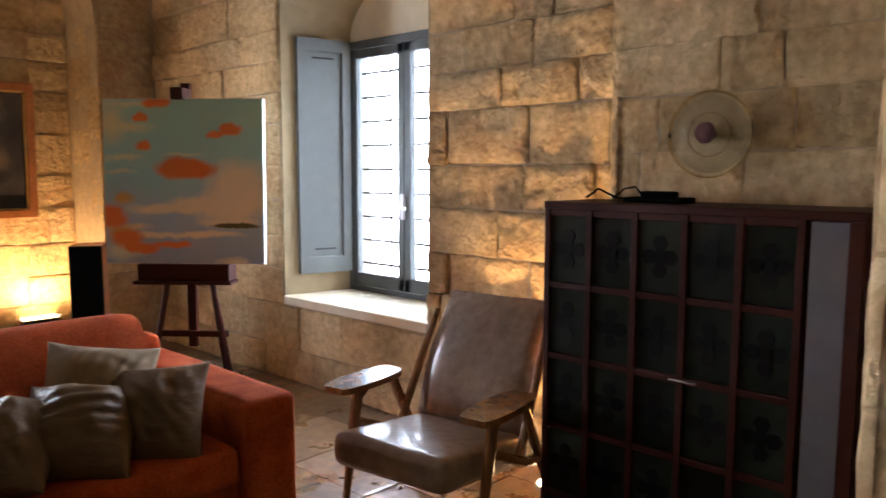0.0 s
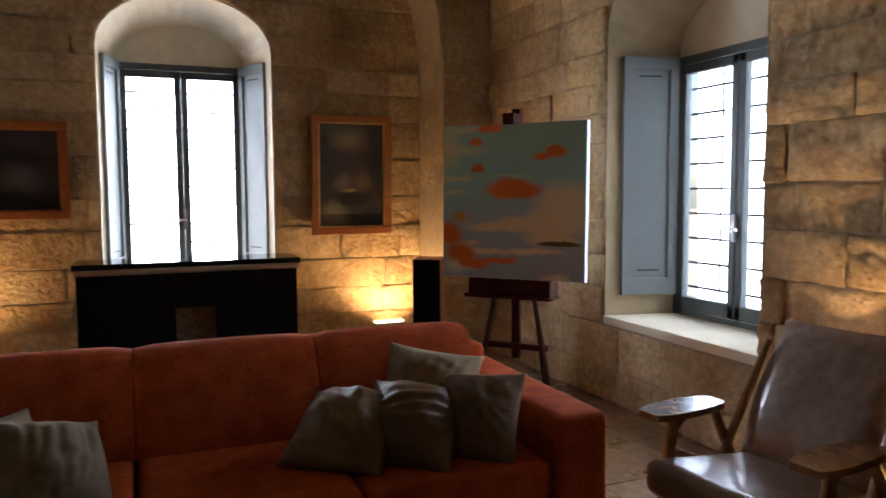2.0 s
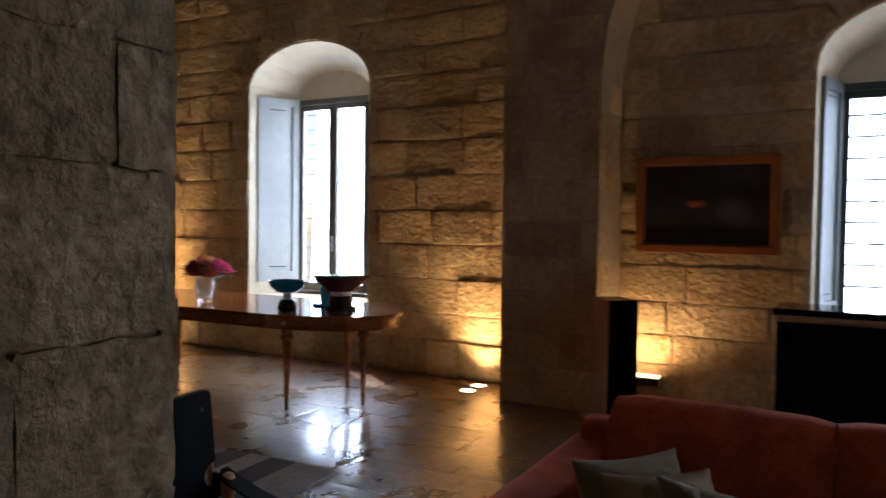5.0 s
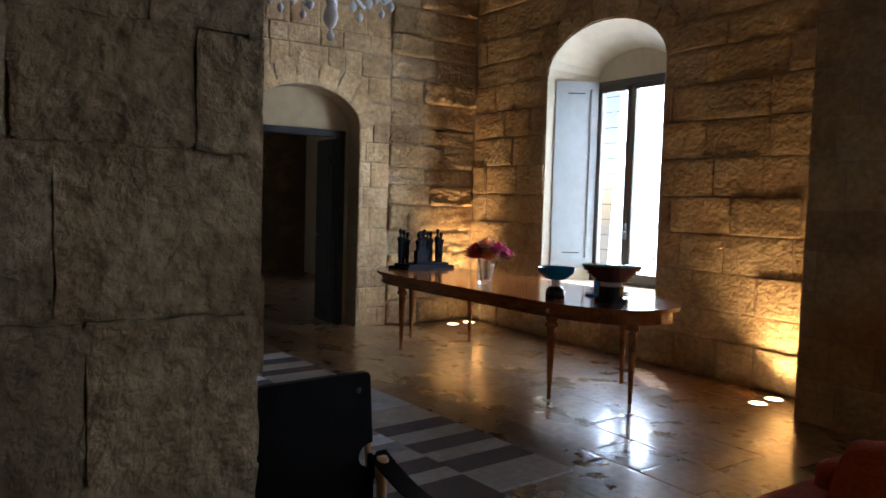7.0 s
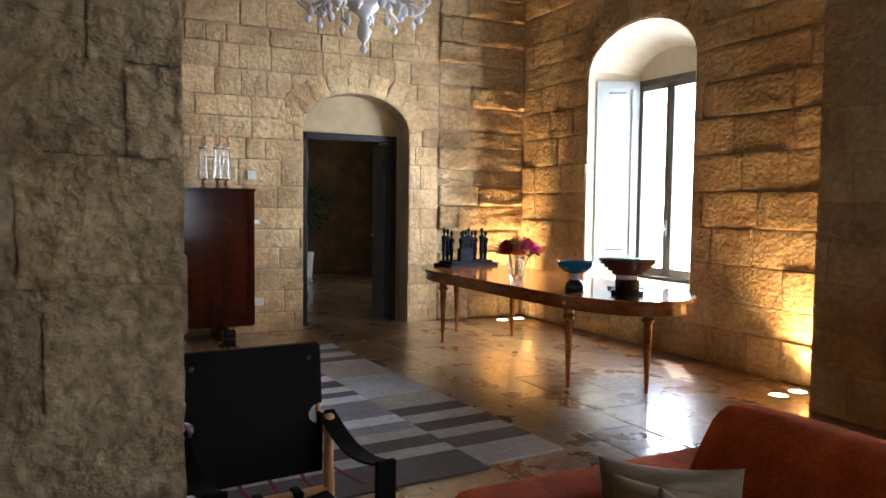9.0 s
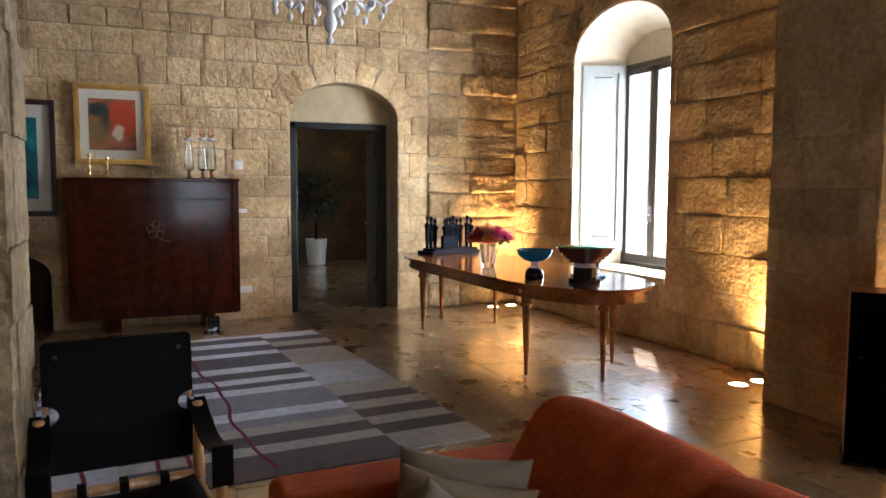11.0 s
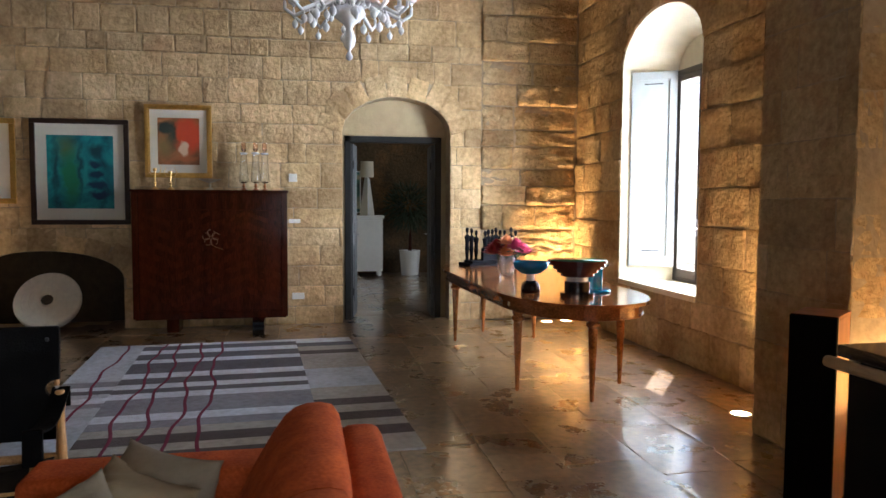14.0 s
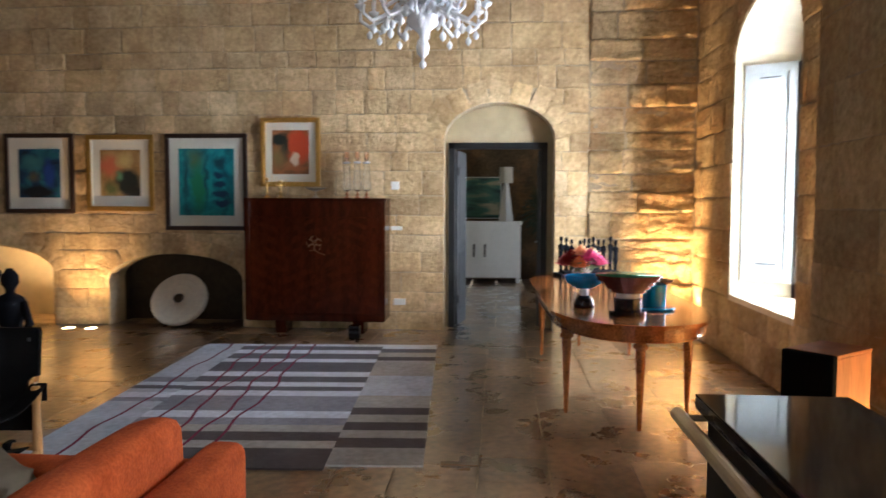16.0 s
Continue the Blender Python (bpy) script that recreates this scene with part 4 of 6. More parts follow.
def footed_bowl(x, y, label, bowl, inner, foot, r, steps, mid):
    b = thing("footed_bowl", label, "bowl", pose(x, y, TZ), "ceramic bowls on the table")
    if steps:
        prof = [(r * 0.45, 0.16)]
        for k in range(4):
            prof += [(r * (0.55 + 0.13 * k), 0.165 + 0.028 * k), (r * (0.55 + 0.13 * k), 0.19 + 0.028 * k)]
        prof += [(r, 0.275), (r, 0.29), (r * 0.96, 0.29)]
        part("bowl", lathe(prof, 32), bowl, b)
        part("inside", lathe([(r * 0.97, 0.291), (r * 0.8, 0.262), (r * 0.4, 0.235), (0.001, 0.23)], 32), inner, b, "green glazed inside", True)
        part("neck", lathe([(r * 0.36, 0.06), (r * 0.36, 0.155), (r * 0.5, 0.165)], 24), mid, b)
        part("foot", lathe([(r * 0.56, 0), (r * 0.56, 0.035), (r * 0.42, 0.04), (r * 0.42, 0.12), (r * 0.38, 0.125)], 28), foot, b)
    else:
        part("bowl", lathe([(r * 0.2, 0.145), (r * 0.55, 0.155), (r * 0.9, 0.20), (r, 0.25), (r * 0.96, 0.25), (r * 0.85, 0.205), (r * 0.4, 0.172), (0.001, 0.17)], 32), bowl, b, smooth=True)
        part("neck", lathe([(r * 0.22, 0.08), (r * 0.22, 0.147), (r * 0.3, 0.15)], 20), mid, b)
        part("foot", lathe([(r * 0.5, 0), (r * 0.52, 0.03), (r * 0.46, 0.07), (r * 0.3, 0.095), (r * 0.1, 0.098)], 24), foot, b, smooth=True)
    return b


footed_bowl(-4.23, 7.49, "turquoise glazed bowl on a black foot", BLUEGLAZE, BLUEGLAZE, BLACKGLAZE, 0.155, False, OPAL)
footed_bowl(-3.88, 7.76, "stepped maroon bowl, green inside, on a black foot", MAROON, GREENGLAZE, BLACKGLAZE, 0.235, True, OPAL)
cup = thing("ceramic_vessel", "bright blue cylindrical ceramic vessel on a saucer", "vase", pose(-4.19, 8.01, TZ))
part("saucer", lathe([(0.15, 0), (0.16, 0.012), (0.15, 0.024), (0.08, 0.026)], 28), BLUEGLAZE, cup)
part("cup", lathe([(0.085, 0.024), (0.09, 0.19), (0.082, 0.19), (0.078, 0.05), (0.001, 0.048)], 28), BLUEGLAZE, cup)
part("brim", lathe([(0.085, 0.19), (0.135, 0.215), (0.135, 0.228), (0.08, 0.205)], 28), BLACKGLAZE, cup, "dark flared brim")

vase = thing("flower_vase", "faceted clear glass vase with a bunch of roses", "vase", pose(-5.28, 7.58, TZ) @ Matrix.Diagonal((1.2, 1.2, 1.15, 1)))
part("glass", lathe([(0.05, 0), (0.055, 0.02), (0.075, 0.11), (0.07, 0.17), (0.058, 0.2), (0.054, 0.2), (0.064, 0.17), (0.068, 0.11), (0.045, 0.025), (0.001, 0.022)], 10), CUTGLASS, vase, "cut glass body")
LEAF = mat("rose_leaf", (0.04, 0.09, 0.025), 0.5, spread=0.3)
rnd_f = random.Random(11)
for k, (fx, fy, fz, fr_, col) in enumerate(((-0.05, -0.07, 0.30, 0.07, (0.30, 0.006, 0.012)), (0.07, 0.06, 0.31, 0.075, (0.75, 0.10, 0.30)), (0.06, -0.02, 0.26, 0.066, (0.85, 0.26, 0.08)), (-0.02, 0.08, 0.33, 0.06, (0.85, 0.62, 0.40)), (-0.07, 0.02, 0.33, 0.062, (0.45, 0.012, 0.03)), (0.02, -0.12, 0.27, 0.06, (0.32, 0.008, 0.012)), (0.09, 0.12, 0.28, 0.06, (0.8, 0.18, 0.38)), (0.0, 0.0, 0.35, 0.06, (0.85, 0.45, 0.25)))):
    rose = bmesh.new()
    for ring in range(5):
        cnt = 4 + ring
        for q in range(cnt):
            a = 2 * math.pi * q / cnt + ring * 0.7
            r0, tilt = fr_ * (0.12 + 0.2 * ring), 0.15 + 0.24 * ring
            c = Vector((math.cos(a) * r0 * 0.5, math.sin(a) * r0 * 0.5, -0.01 * ring))
            out = Vector((math.cos(a) * math.sin(tilt), math.sin(a) * math.sin(tilt), math.cos(tilt)))
            side = Vector((-math.sin(a), math.cos(a), 0))
            h, w = fr_ * 0.75, fr_ * (0.32 + 0.1 * ring)
            pts = [c - side * w * 0.4, c + side * w * 0.4, c + out * h * 0.6 + side * w * 0.75, c + out * h + side * w * 0.35 + Vector((math.cos(a), math.sin(a), 0)) * 0.006 * ring, c + out * h - side * w * 0.35, c + out * h * 0.6 - side * w * 0.75]
            rose.faces.new([rose.verts.new(p) for p in pts])
    ob = part("rose", rose, mat("rose_petal", col, 0.6, spread=0.2, scale=30), vase)
    ob.location = (fx, fy, fz - 0.02)
    part("stem", tube([(fx * 0.3, fy * 0.3, 0.03), (fx * 0.6, fy * 0.6, 0.18), (fx, fy, fz - 0.01)], 0.004, 5), LEAF, vase)
leaves = bmesh.new()
for k in range(26):
    a, r = rnd_f.uniform(0, 6.28), rnd_f.uniform(0.05, 0.15)
    p = Vector((math.cos(a) * r, math.sin(a) * r, rnd_f.uniform(0.20, 0.30)))
    d = Vector((math.cos(a), math.sin(a), rnd_f.uniform(-0.6, 0.4))).normalized() * 0.06
    s = Vector((-math.sin(a), math.cos(a), 0.2)) * 0.022
    leaves.faces.new([leaves.verts.new(q) for q in (p, p + d * 0.5 + s, p + d, p + d * 0.5 - s)])
part("leaves", leaves, LEAF, vase)

# statue: row of standing figures on a stepped plinth, one piece
st = box(-0.16, 0.16, -0.36, 0.36, 0.0, 0.035, 0.005)
box(-0.12, 0.12, -0.31, 0.31, 0.035, 0.065, 0.004, bm=st)
rnd_s = random.Random(8)
for k in range(11):
    fy, fx = -0.31 + 0.062 * k, rnd_s.uniform(-0.06, 0.06)
    h = 0.41 + rnd_s.uniform(-0.02, 0.03)
    lathe([(0.020, 0.06), (0.018, 0.10), (0.027, h * 0.45), (0.022, h * 0.6), (0.036, h * 0.78), (0.008, h * 0.84), (0.012, h * 0.88), (0.021, h * 0.93), (0.016, h), (0.002, h + 0.008)], 8, (fx, fy, 0), st)
    if k in (3, 4, 5, 6):
        box(fx - 0.03, fx + 0.03, fy - 0.04, fy + 0.04, 0.06, 0.21, 0.01, bm=st)
statue = part("statue", st, BRONZE)
statue.matrix_basis = pose(-6.76, 7.83, TZ, 0, 0, 12)
tagged(statue, "dark bronze group of small standing figures on a plinth", "statue")


# ---------- marquetry cabinet ----------
def cabinet():
    c = thing("cabinet", "tall mahogany marquetry cabinet on short block feet", "cabinet")
    x0, x1, y0, y1, z0, z1 = -7.66, -7.26, 3.76, 5.48, 0.17, 1.62
    part("body", box(x0, x1 - 0.012, y0, y1, z0, z1, 0.008), MAHOG, c)
    part("top", box(x0, x1 + 0.01, y0 - 0.012, y1 + 0.012, z1, z1 + 0.03, 0.006), MAHOG, c)
    part("plinth_rail", box(x1 - 0.03, x1 + 0.004, y0 + 0.02, y1 - 0.02, z0 - 0.012, z0 + 0.07, 0.006), MAHOG, c)
    for y in (y0 + 0.02, y1 - 0.05):
        part("corner_post", box(x1 - 0.03, x1 + 0.008, y - 0.02, y + 0.05, z0, z1, 0.006), MAHOG2, c)
    part("drawer", box(x1 - 0.012, x1 + 0.003, y0 + 0.075, y1 - 0.075, z1 - 0.19, z1 - 0.02, 0.004), MAHOG, c)
    part("bead", box(x1 - 0.01, x1 + 0.010, y0 + 0.06, y1 - 0.06, z1 - 0.207, z1 - 0.193, 0.003), MAHOG2, c)
    part("bead", box(x1 - 0.01, x1 + 0.010, y0 + 0.06, y1 - 0.06, z0 + 0.072, z0 + 0.084, 0.003), MAHOG2, c)
    w = (y1 - y0 - 0.15) / 2
    for i in range(2):
        a = y0 + 0.075 + i * w
        d = part("door", box(x1 - 0.012, x1 + 0.0, a + 0.002, a + w - 0.002, z0 + 0.085, z1 - 0.21, 0.003), MAHOG, c)
        # broad herringbone veneer, rising and falling across each leaf
        for col in range(2):
            ya, yb = a + 0.004 + col * w / 2, a + (col + 1) * w / 2 - 0.004
            rise = 0.16 if (col + i) % 2 else -0.16
            zc = z0 + 0.06
            while zc < z1 - 0.2:
                lo_z, hi_z = z0 + 0.09, z1 - 0.215
                pts = [(ya, zc - rise / 2), (yb, zc + rise / 2), (yb, zc + rise / 2 + 0.075), (ya, zc - rise / 2 + 0.075)]
                pts = [(q, min(max(z, lo_z), hi_z)) for q, z in pts]
                zc += 0.15
                if max(z for _, z in pts) - min(z for _, z in pts) < 0.08 or pts[2][1] - pts[1][1] < 0.005 or pts[3][1] - pts[0][1] < 0.005:
                    continue
                bm = bmesh.new()
                lo = [bm.verts.new((x1 - 0.001, q, z)) for q, z in pts]
                hi = [bm.verts.new((x1 + 0.0025, q, z)) for q, z in pts]
                bm.faces.new(lo), bm.faces.new(hi)
                for q in range(4):
                    bm.faces.new((lo[q], lo[(q + 1) % 4], hi[(q + 1) % 4], hi[q]))
                part("veneer_band", bm, MAHOG2, d)
    # scrolled flower inlaid where the leaves meet
    inlay = bmesh.new()
    for k in range(5):
        a = math.pi * (0.5 + 0.4 * k)
        cy, cz = (y0 + y1) / 2 + 0.055 * math.cos(a), 1.10 + 0.055 * math.sin(a)
        tube([(x1 + 0.003, cy + 0.04 * math.cos(q), cz + 0.04 * math.sin(q)) for q in [a + 2 * math.pi * e / 14 for e in range(13)]], 0.0045, 5, inlay)
    tube([(x1 + 0.003, (y0 + y1) / 2 + 0.06 * t * t, 1.04 - 0.05 * t) for t in (0, 0.5, 1, 1.5)], 0.004, 5, inlay)
    part("inlay", inlay, mat("pale_inlay", (0.10, 0.036, 0.010), 0.3, spread=0.1), c, "pale scrolled inlay")
    for y in (y0 + 0.42, y1 - 0.34):
        part("foot", box(x0 + 0.05, x1 - 0.05, y - 0.07, y + 0.07, 0, z0, 0.01), MAHOG2, c)


cabinet()
CZ = 1.65
for i, (yy, hh) in enumerate(((3.99, 0.30), (4.16, 0.26))):
    cs = thing("candlestick", "small brass candlestick with a branching top", "candlestick", pose(-7.44, yy, CZ), "brass candlesticks")
    part("stem", lathe([(0.045, 0), (0.04, 0.012), (0.012, 0.03), (0.01, 0.06), (0.02, 0.075), (0.008, 0.09), (0.008, hh * 0.7), (0.022, hh * 0.75), (0.02, hh * 0.82), (0.006, hh * 0.83)], 14), BRASS, cs)
    for s in (-1, 1):
        part("branch", tube([(0, 0, hh * 0.55), (0, s * 0.05, hh * 0.6), (0, s * 0.07, hh * 0.8), (0, s * 0.045, hh)], [0.006, 0.006, 0.005, 0.003], 6), BRASS, cs)
dish = thing("footed_dish", "low brass dish on a turned foot", "dish", pose(-7.42, 4.60, CZ))
part("dish", lathe([(0.045, 0), (0.04, 0.012), (0.012, 0.03), (0.016, 0.06), (0.01, 0.08), (0.07, 0.1), (0.13, 0.125), (0.125, 0.128), (0.06, 0.106), (0.001, 0.1)], 24), PALEBRASS, dish)
for i, (yy, xx) in enumerate(((4.98, -7.46), (5.12, -7.40), (5.22, -7.47))):
    g = thing("glass_candle_holder", "tall clear glass candle holder with a reddish rim", "candle holder", pose(xx, yy, CZ), "glass candle holders")
    part("foot", lathe([(0.035, 0), (0.035, 0.01), (0.012, 0.03), (0.02, 0.05), (0.012, 0.08)], 14), COPPERGILT, g)
    part("tube", lathe([(0.012, 0.08), (0.055, 0.10), (0.05, 0.2), (0.034, 0.42), (0.03, 0.42), (0.045, 0.2), (0.046, 0.11), (0.001, 0.105)], 18), GLASS, g)
    part("collar", lathe([(0.02, 0.42), (0.045, 0.425), (0.045, 0.44), (0.02, 0.445)], 16), SILVER, g)
    part("cup", lathe([(0.014, 0.445), (0.030, 0.48), (0.026, 0.56), (0.023, 0.56), (0.025, 0.485), (0.001, 0.46)], 16), PINKGLASS, g)
box_s = tagged(part("glass_box", box(-7.08, -6.96, 5.09, 5.22, 0, 0.16, 0.008), BLACK), "small dark glass box on the floor below the cabinet", "box")

# standing bronze on the floor before the lit recess, one piece
fig = lathe([(0.16, 0), (0.16, 0.05), (0.12, 0.06), (0.09, 0.10), (0.07, 0.34), (0.10, 0.52), (0.075, 0.64), (0.115, 0.80), (0.09, 0.86), (0.035, 0.89), (0.035, 0.92), (0.065, 0.97), (0.06, 1.03), (0.02, 1.08)], 14)
tube([(0.0, 0.10, 0.82), (0.03, 0.17, 0.66), (0.06, 0.10, 0.56)], [0.035, 0.03, 0.022], 8, fig)
tube([(0.0, -0.10, 0.82), (0.0, -0.15, 0.95), (0.02, -0.07, 1.06)], [0.035, 0.03, 0.02], 8, fig)
figure = part("statue", fig, BRONZE, smooth=True)
figure.matrix_basis = pose(-3.86, 3.12, 0)
tagged(figure, "dark bronze standing figure on the stone floor", "statue")


# ---------- pictures ----------
def paint_mat(name, stops, scale, seed, distort=1.5, stretch=(1, 1, 1)):
    m = bpy.data.materials.new(name)
    m.use_nodes = True
    n, l = m.node_tree.nodes, m.node_tree.links
    b = n["Principled BSDF"]
    b.inputs["Roughness"].default_value = 0.55
    geo, mp, t, r = n.new("ShaderNodeNewGeometry"), n.new("ShaderNodeMapping"), n.new("ShaderNodeTexNoise"), n.new("ShaderNodeValToRGB")
    mp.inputs["Location"].default_value, mp.inputs["Scale"].default_value = (seed * 3.1, seed * 1.7, seed), stretch
    t.inputs["Scale"].default_value, t.inputs["Detail"].default_value, t.inputs["Distortion"].default_value = scale, 5, distort
    l.new(geo.outputs["Position"], mp.inputs[0]), l.new(mp.outputs[0], t.inputs[0]), l.new(t.outputs[0], r.inputs[0])
    while len(r.color_ramp.elements) < len(stops):
        r.color_ramp.elements.new(0.5)
    for e, (p, c) in zip(r.color_ramp.elements, stops):
        e.position, e.color = p, (*c, 1)
    l.new(r.outputs[0], b.inputs["Base Color"])
    return m


def picture(m, w, h, frame_w, frame_mat, mat_w, canvas, label, group, lip=None, deep=0.035):
    """Framed picture; its own x across, y up, z towards the viewer."""
    p = thing("framed_picture", label, "picture", m, group)
    bm = bmesh.new()
    for a, b, c, e in ((-w / 2, w / 2, h / 2 - frame_w, h / 2), (-w / 2, w / 2, -h / 2, -h / 2 + frame_w), (-w / 2, -w / 2 + frame_w, -h / 2 + frame_w, h / 2 - frame_w), (w / 2 - frame_w, w / 2, -h / 2 + frame_w, h / 2 - frame_w)):
        box(a, b, c, e, 0, deep, 0.006, bm=bm)
    part("frame", bm, frame_mat, p)
    if lip:
        bm = bmesh.new()
        f = frame_w
        for a, b, c, e in ((-w / 2 + f, w / 2 - f, h / 2 - f - 0.014, h / 2 - f), (-w / 2 + f, w / 2 - f, -h / 2 + f, -h / 2 + f + 0.014), (-w / 2 + f, -w / 2 + f + 0.014, -h / 2 + f, h / 2 - f), (w / 2 - f - 0.014, w / 2 - f, -h / 2 + f, h / 2 - f)):
            box(a, b, c, e, 0.004, deep * 0.7, 0.002, bm=bm)
        part("slip", bm, lip, p)
    part("backing", box(-w / 2 + frame_w * 0.6, w / 2 - frame_w * 0.6, -h / 2 + frame_w * 0.6, h / 2 - frame_w * 0.6, 0.002, 0.010), MATBOARD if mat_w else canvas, p)
    if mat_w:
        part("painting", box(-w / 2 + frame_w + mat_w, w / 2 - frame_w - mat_w, -h / 2 + frame_w + mat_w * 1.1, h / 2 - frame_w - mat_w * 1.1, 0.0105, 0.0125), canvas, p)
    return p


def on_west(y, z):
    return Matrix(((0, 0, 1, WB + 0.012), (1, 0, 0, y), (0, 1, 0, z), (0, 0, 0, 1)))


DARKFRAME = mat("dark_brown_frame", (0.030, 0.014, 0.009), 0.4, spread=0.2)


def soft_paint(name, stops, scale, seed, marks):
    """Blended paint on the west wall: a mottled ground with soft passages (y, z, half width, half height, colour, strength)."""
    m = paint_mat(name, stops, scale, seed, 1.2)
    n, l = m.node_tree.nodes, m.node_tree.links
    b, geo = n["Principled BSDF"], n["Geometry"]
    out = b.inputs["Base Color"].links[0].from_socket
    wob, wadd = n.new("ShaderNodeTexNoise"), n.new("ShaderNodeVectorMath")
    wob.inputs["Scale"].default_value, wob.inputs["Detail"].default_value = 9, 7
    wadd.operation = "MULTIPLY_ADD"
    wadd.inputs[1].default_value = (0, 0.14, 0.12)
    l.new(geo.outputs["Position"], wob.inputs[0]), l.new(wob.outputs["Color"], wadd.inputs[0]), l.new(geo.outputs["Position"], wadd.inputs[2])
    for cy, cz, ry, rz, colour, most in marks:
        mp, g, f, mx = n.new("ShaderNodeMapping"), n.new("ShaderNodeTexGradient"), n.new("ShaderNodeMath"), n.new("ShaderNodeMix")
        mp.inputs["Location"].default_value = (0, -(cy + 0.07) / ry, -(cz + 0.06) / rz)
        mp.inputs["Scale"].default_value = (0, 1 / ry, 1 / rz)
        g.gradient_type = "SPHERICAL"
        f.operation, f.use_clamp = "MULTIPLY", True
        f.inputs[1].default_value = most
        mx.data_type = "RGBA"
        l.new(wadd.outputs[0], mp.inputs[0]), l.new(mp.outputs[0], g.inputs[0]), l.new(g.outputs["Fac"], f.inputs[0])
        l.new(f.outputs[0], mx.inputs[0]), l.new(out, mx.inputs[6])
        mx.inputs[7].default_value = (*colour, 1)
        out = mx.outputs[2]
    l.new(out, b.inputs["Base Color"])
    return m


teal = soft_paint("teal_abstract", [(0.30, (0.0, 0.07, 0.10)), (0.45, (0.0, 0.17, 0.20)), (0.58, (0.01, 0.26, 0.27)), (0.75, (0.02, 0.20, 0.18))], 4.0, 1, (
    (2.98, 2.12, 0.14, 0.22, (0.10, 0.13, 0.03), 1.0), (3.02, 1.78, 0.13, 0.42, (0.01, 0.17, 0.07), 1.6), (2.86, 1.9, 0.05, 0.5, (0.0, 0.05, 0.07), 1.2), (3.12, 1.9, 0.04, 0.5, (0.0, 0.06, 0.08), 1.2), (3.30, 2.10, 0.12, 0.10, (0.0, 0.04, 0.06), 1.6), (3.30, 1.94, 0.10, 0.06, (0.002, 0.03, 0.08), 2.2), (3.30, 1.82, 0.11, 0.06, (0.002, 0.03, 0.08), 2.2), (3.31, 1.70, 0.12, 0.06, (0.002, 0.03, 0.08), 2.2), (3.32, 1.58, 0.13, 0.06, (0.002, 0.03, 0.09), 2.2)))
ochre = soft_paint("ochre_abstract", [(0.32, (0.16, 0.09, 0.03)), (0.45, (0.30, 0.16, 0.05)), (0.55, (0.38, 0.22, 0.08)), (0.68, (0.42, 0.26, 0.11))], 4.5, 2, (
    (1.86, 2.05, 0.20, 0.18, (0.50, 0.12, 0.05), 1.6), (2.06, 2.13, 0.16, 0.12, (0.50, 0.36, 0.14), 1.4), (2.10, 1.86, 0.20, 0.20, (0.006, 0.010, 0.008), 2.4), (2.16, 1.72, 0.18, 0.12, (0.008, 0.008, 0.006), 2.0), (1.88, 1.75, 0.14, 0.14, (0.10, 0.11, 0.03), 1.3), (2.0, 1.93, 0.06, 0.08, (0.12, 0.26, 0.14), 1.4)))
blue = soft_paint("blue_abstract", [(0.30, (0.005, 0.010, 0.025)), (0.48, (0.01, 0.05, 0.12)), (0.6, (0.02, 0.14, 0.18)), (0.75, (0.04, 0.12, 0.26))], 4.0, 3, (
    (0.82, 2.1, 0.22, 0.14, (0.05, 0.19, 0.20), 1.3), (1.05, 1.95, 0.10, 0.24, (0.02, 0.06, 0.28), 1.6), (0.88, 1.72, 0.30, 0.12, (0.004, 0.006, 0.012), 2.0), (0.84, 1.92, 0.10, 0.10, (0.10, 0.09, 0.05), 1.2)))
redp = soft_paint("red_ochre_abstract", [(0.32, (0.16, 0.07, 0.025)), (0.44, (0.24, 0.10, 0.035)), (0.56, (0.34, 0.12, 0.04)), (0.72, (0.42, 0.18, 0.07))], 4.2, 5, (
    (4.33, 2.30, 0.20, 0.26, (0.52, 0.055, 0.014), 2.4), (4.08, 2.38, 0.12, 0.10, (0.012, 0.022, 0.016), 2.4), (4.14, 2.28, 0.07, 0.16, (0.03, 0.03, 0.02), 1.4), (4.06, 2.16, 0.13, 0.16, (0.20, 0.13, 0.04), 1.3), (4.27, 2.13, 0.07, 0.11, (0.68, 0.52, 0.38), 2.6), (4.30, 2.02, 0.2, 0.05, (0.40, 0.12, 0.04), 1.4)))
W = "pictures on the pale stone wall"
picture(on_west(0.92, 1.96), 0.93, 1.02, 0.055, DARKFRAME, 0.13, blue, "dark-framed blue abstract print with a cream mat", W)
picture(on_west(2.0, 1.965), 0.89, 0.97, 0.06, GOLD, 0.12, ochre, "gilt-framed ochre abstract print with a cream mat", W, MATBOARD)
picture(on_west(3.13, 1.85), 1.07, 1.22, 0.055, DARKFRAME, 0.12, teal, "dark-framed teal abstract print with a cream mat", W)
picture(on_west(4.22, 2.225), 0.76, 0.86, 0.045, GOLD, 0.10, redp, "gilt-framed red and ochre print above the cabinet", W, GOLD)


def on_north(x, z, tilt=2.0):
    return Matrix.Translation((x, WA - 0.05, z)) @ Matrix(((1, 0, 0, 0), (0, 0, -1, 0), (0, 1, 0, 0), (0, 0, 0, 1))) @ Matrix.Rotation(radians(tilt), 4, "X")


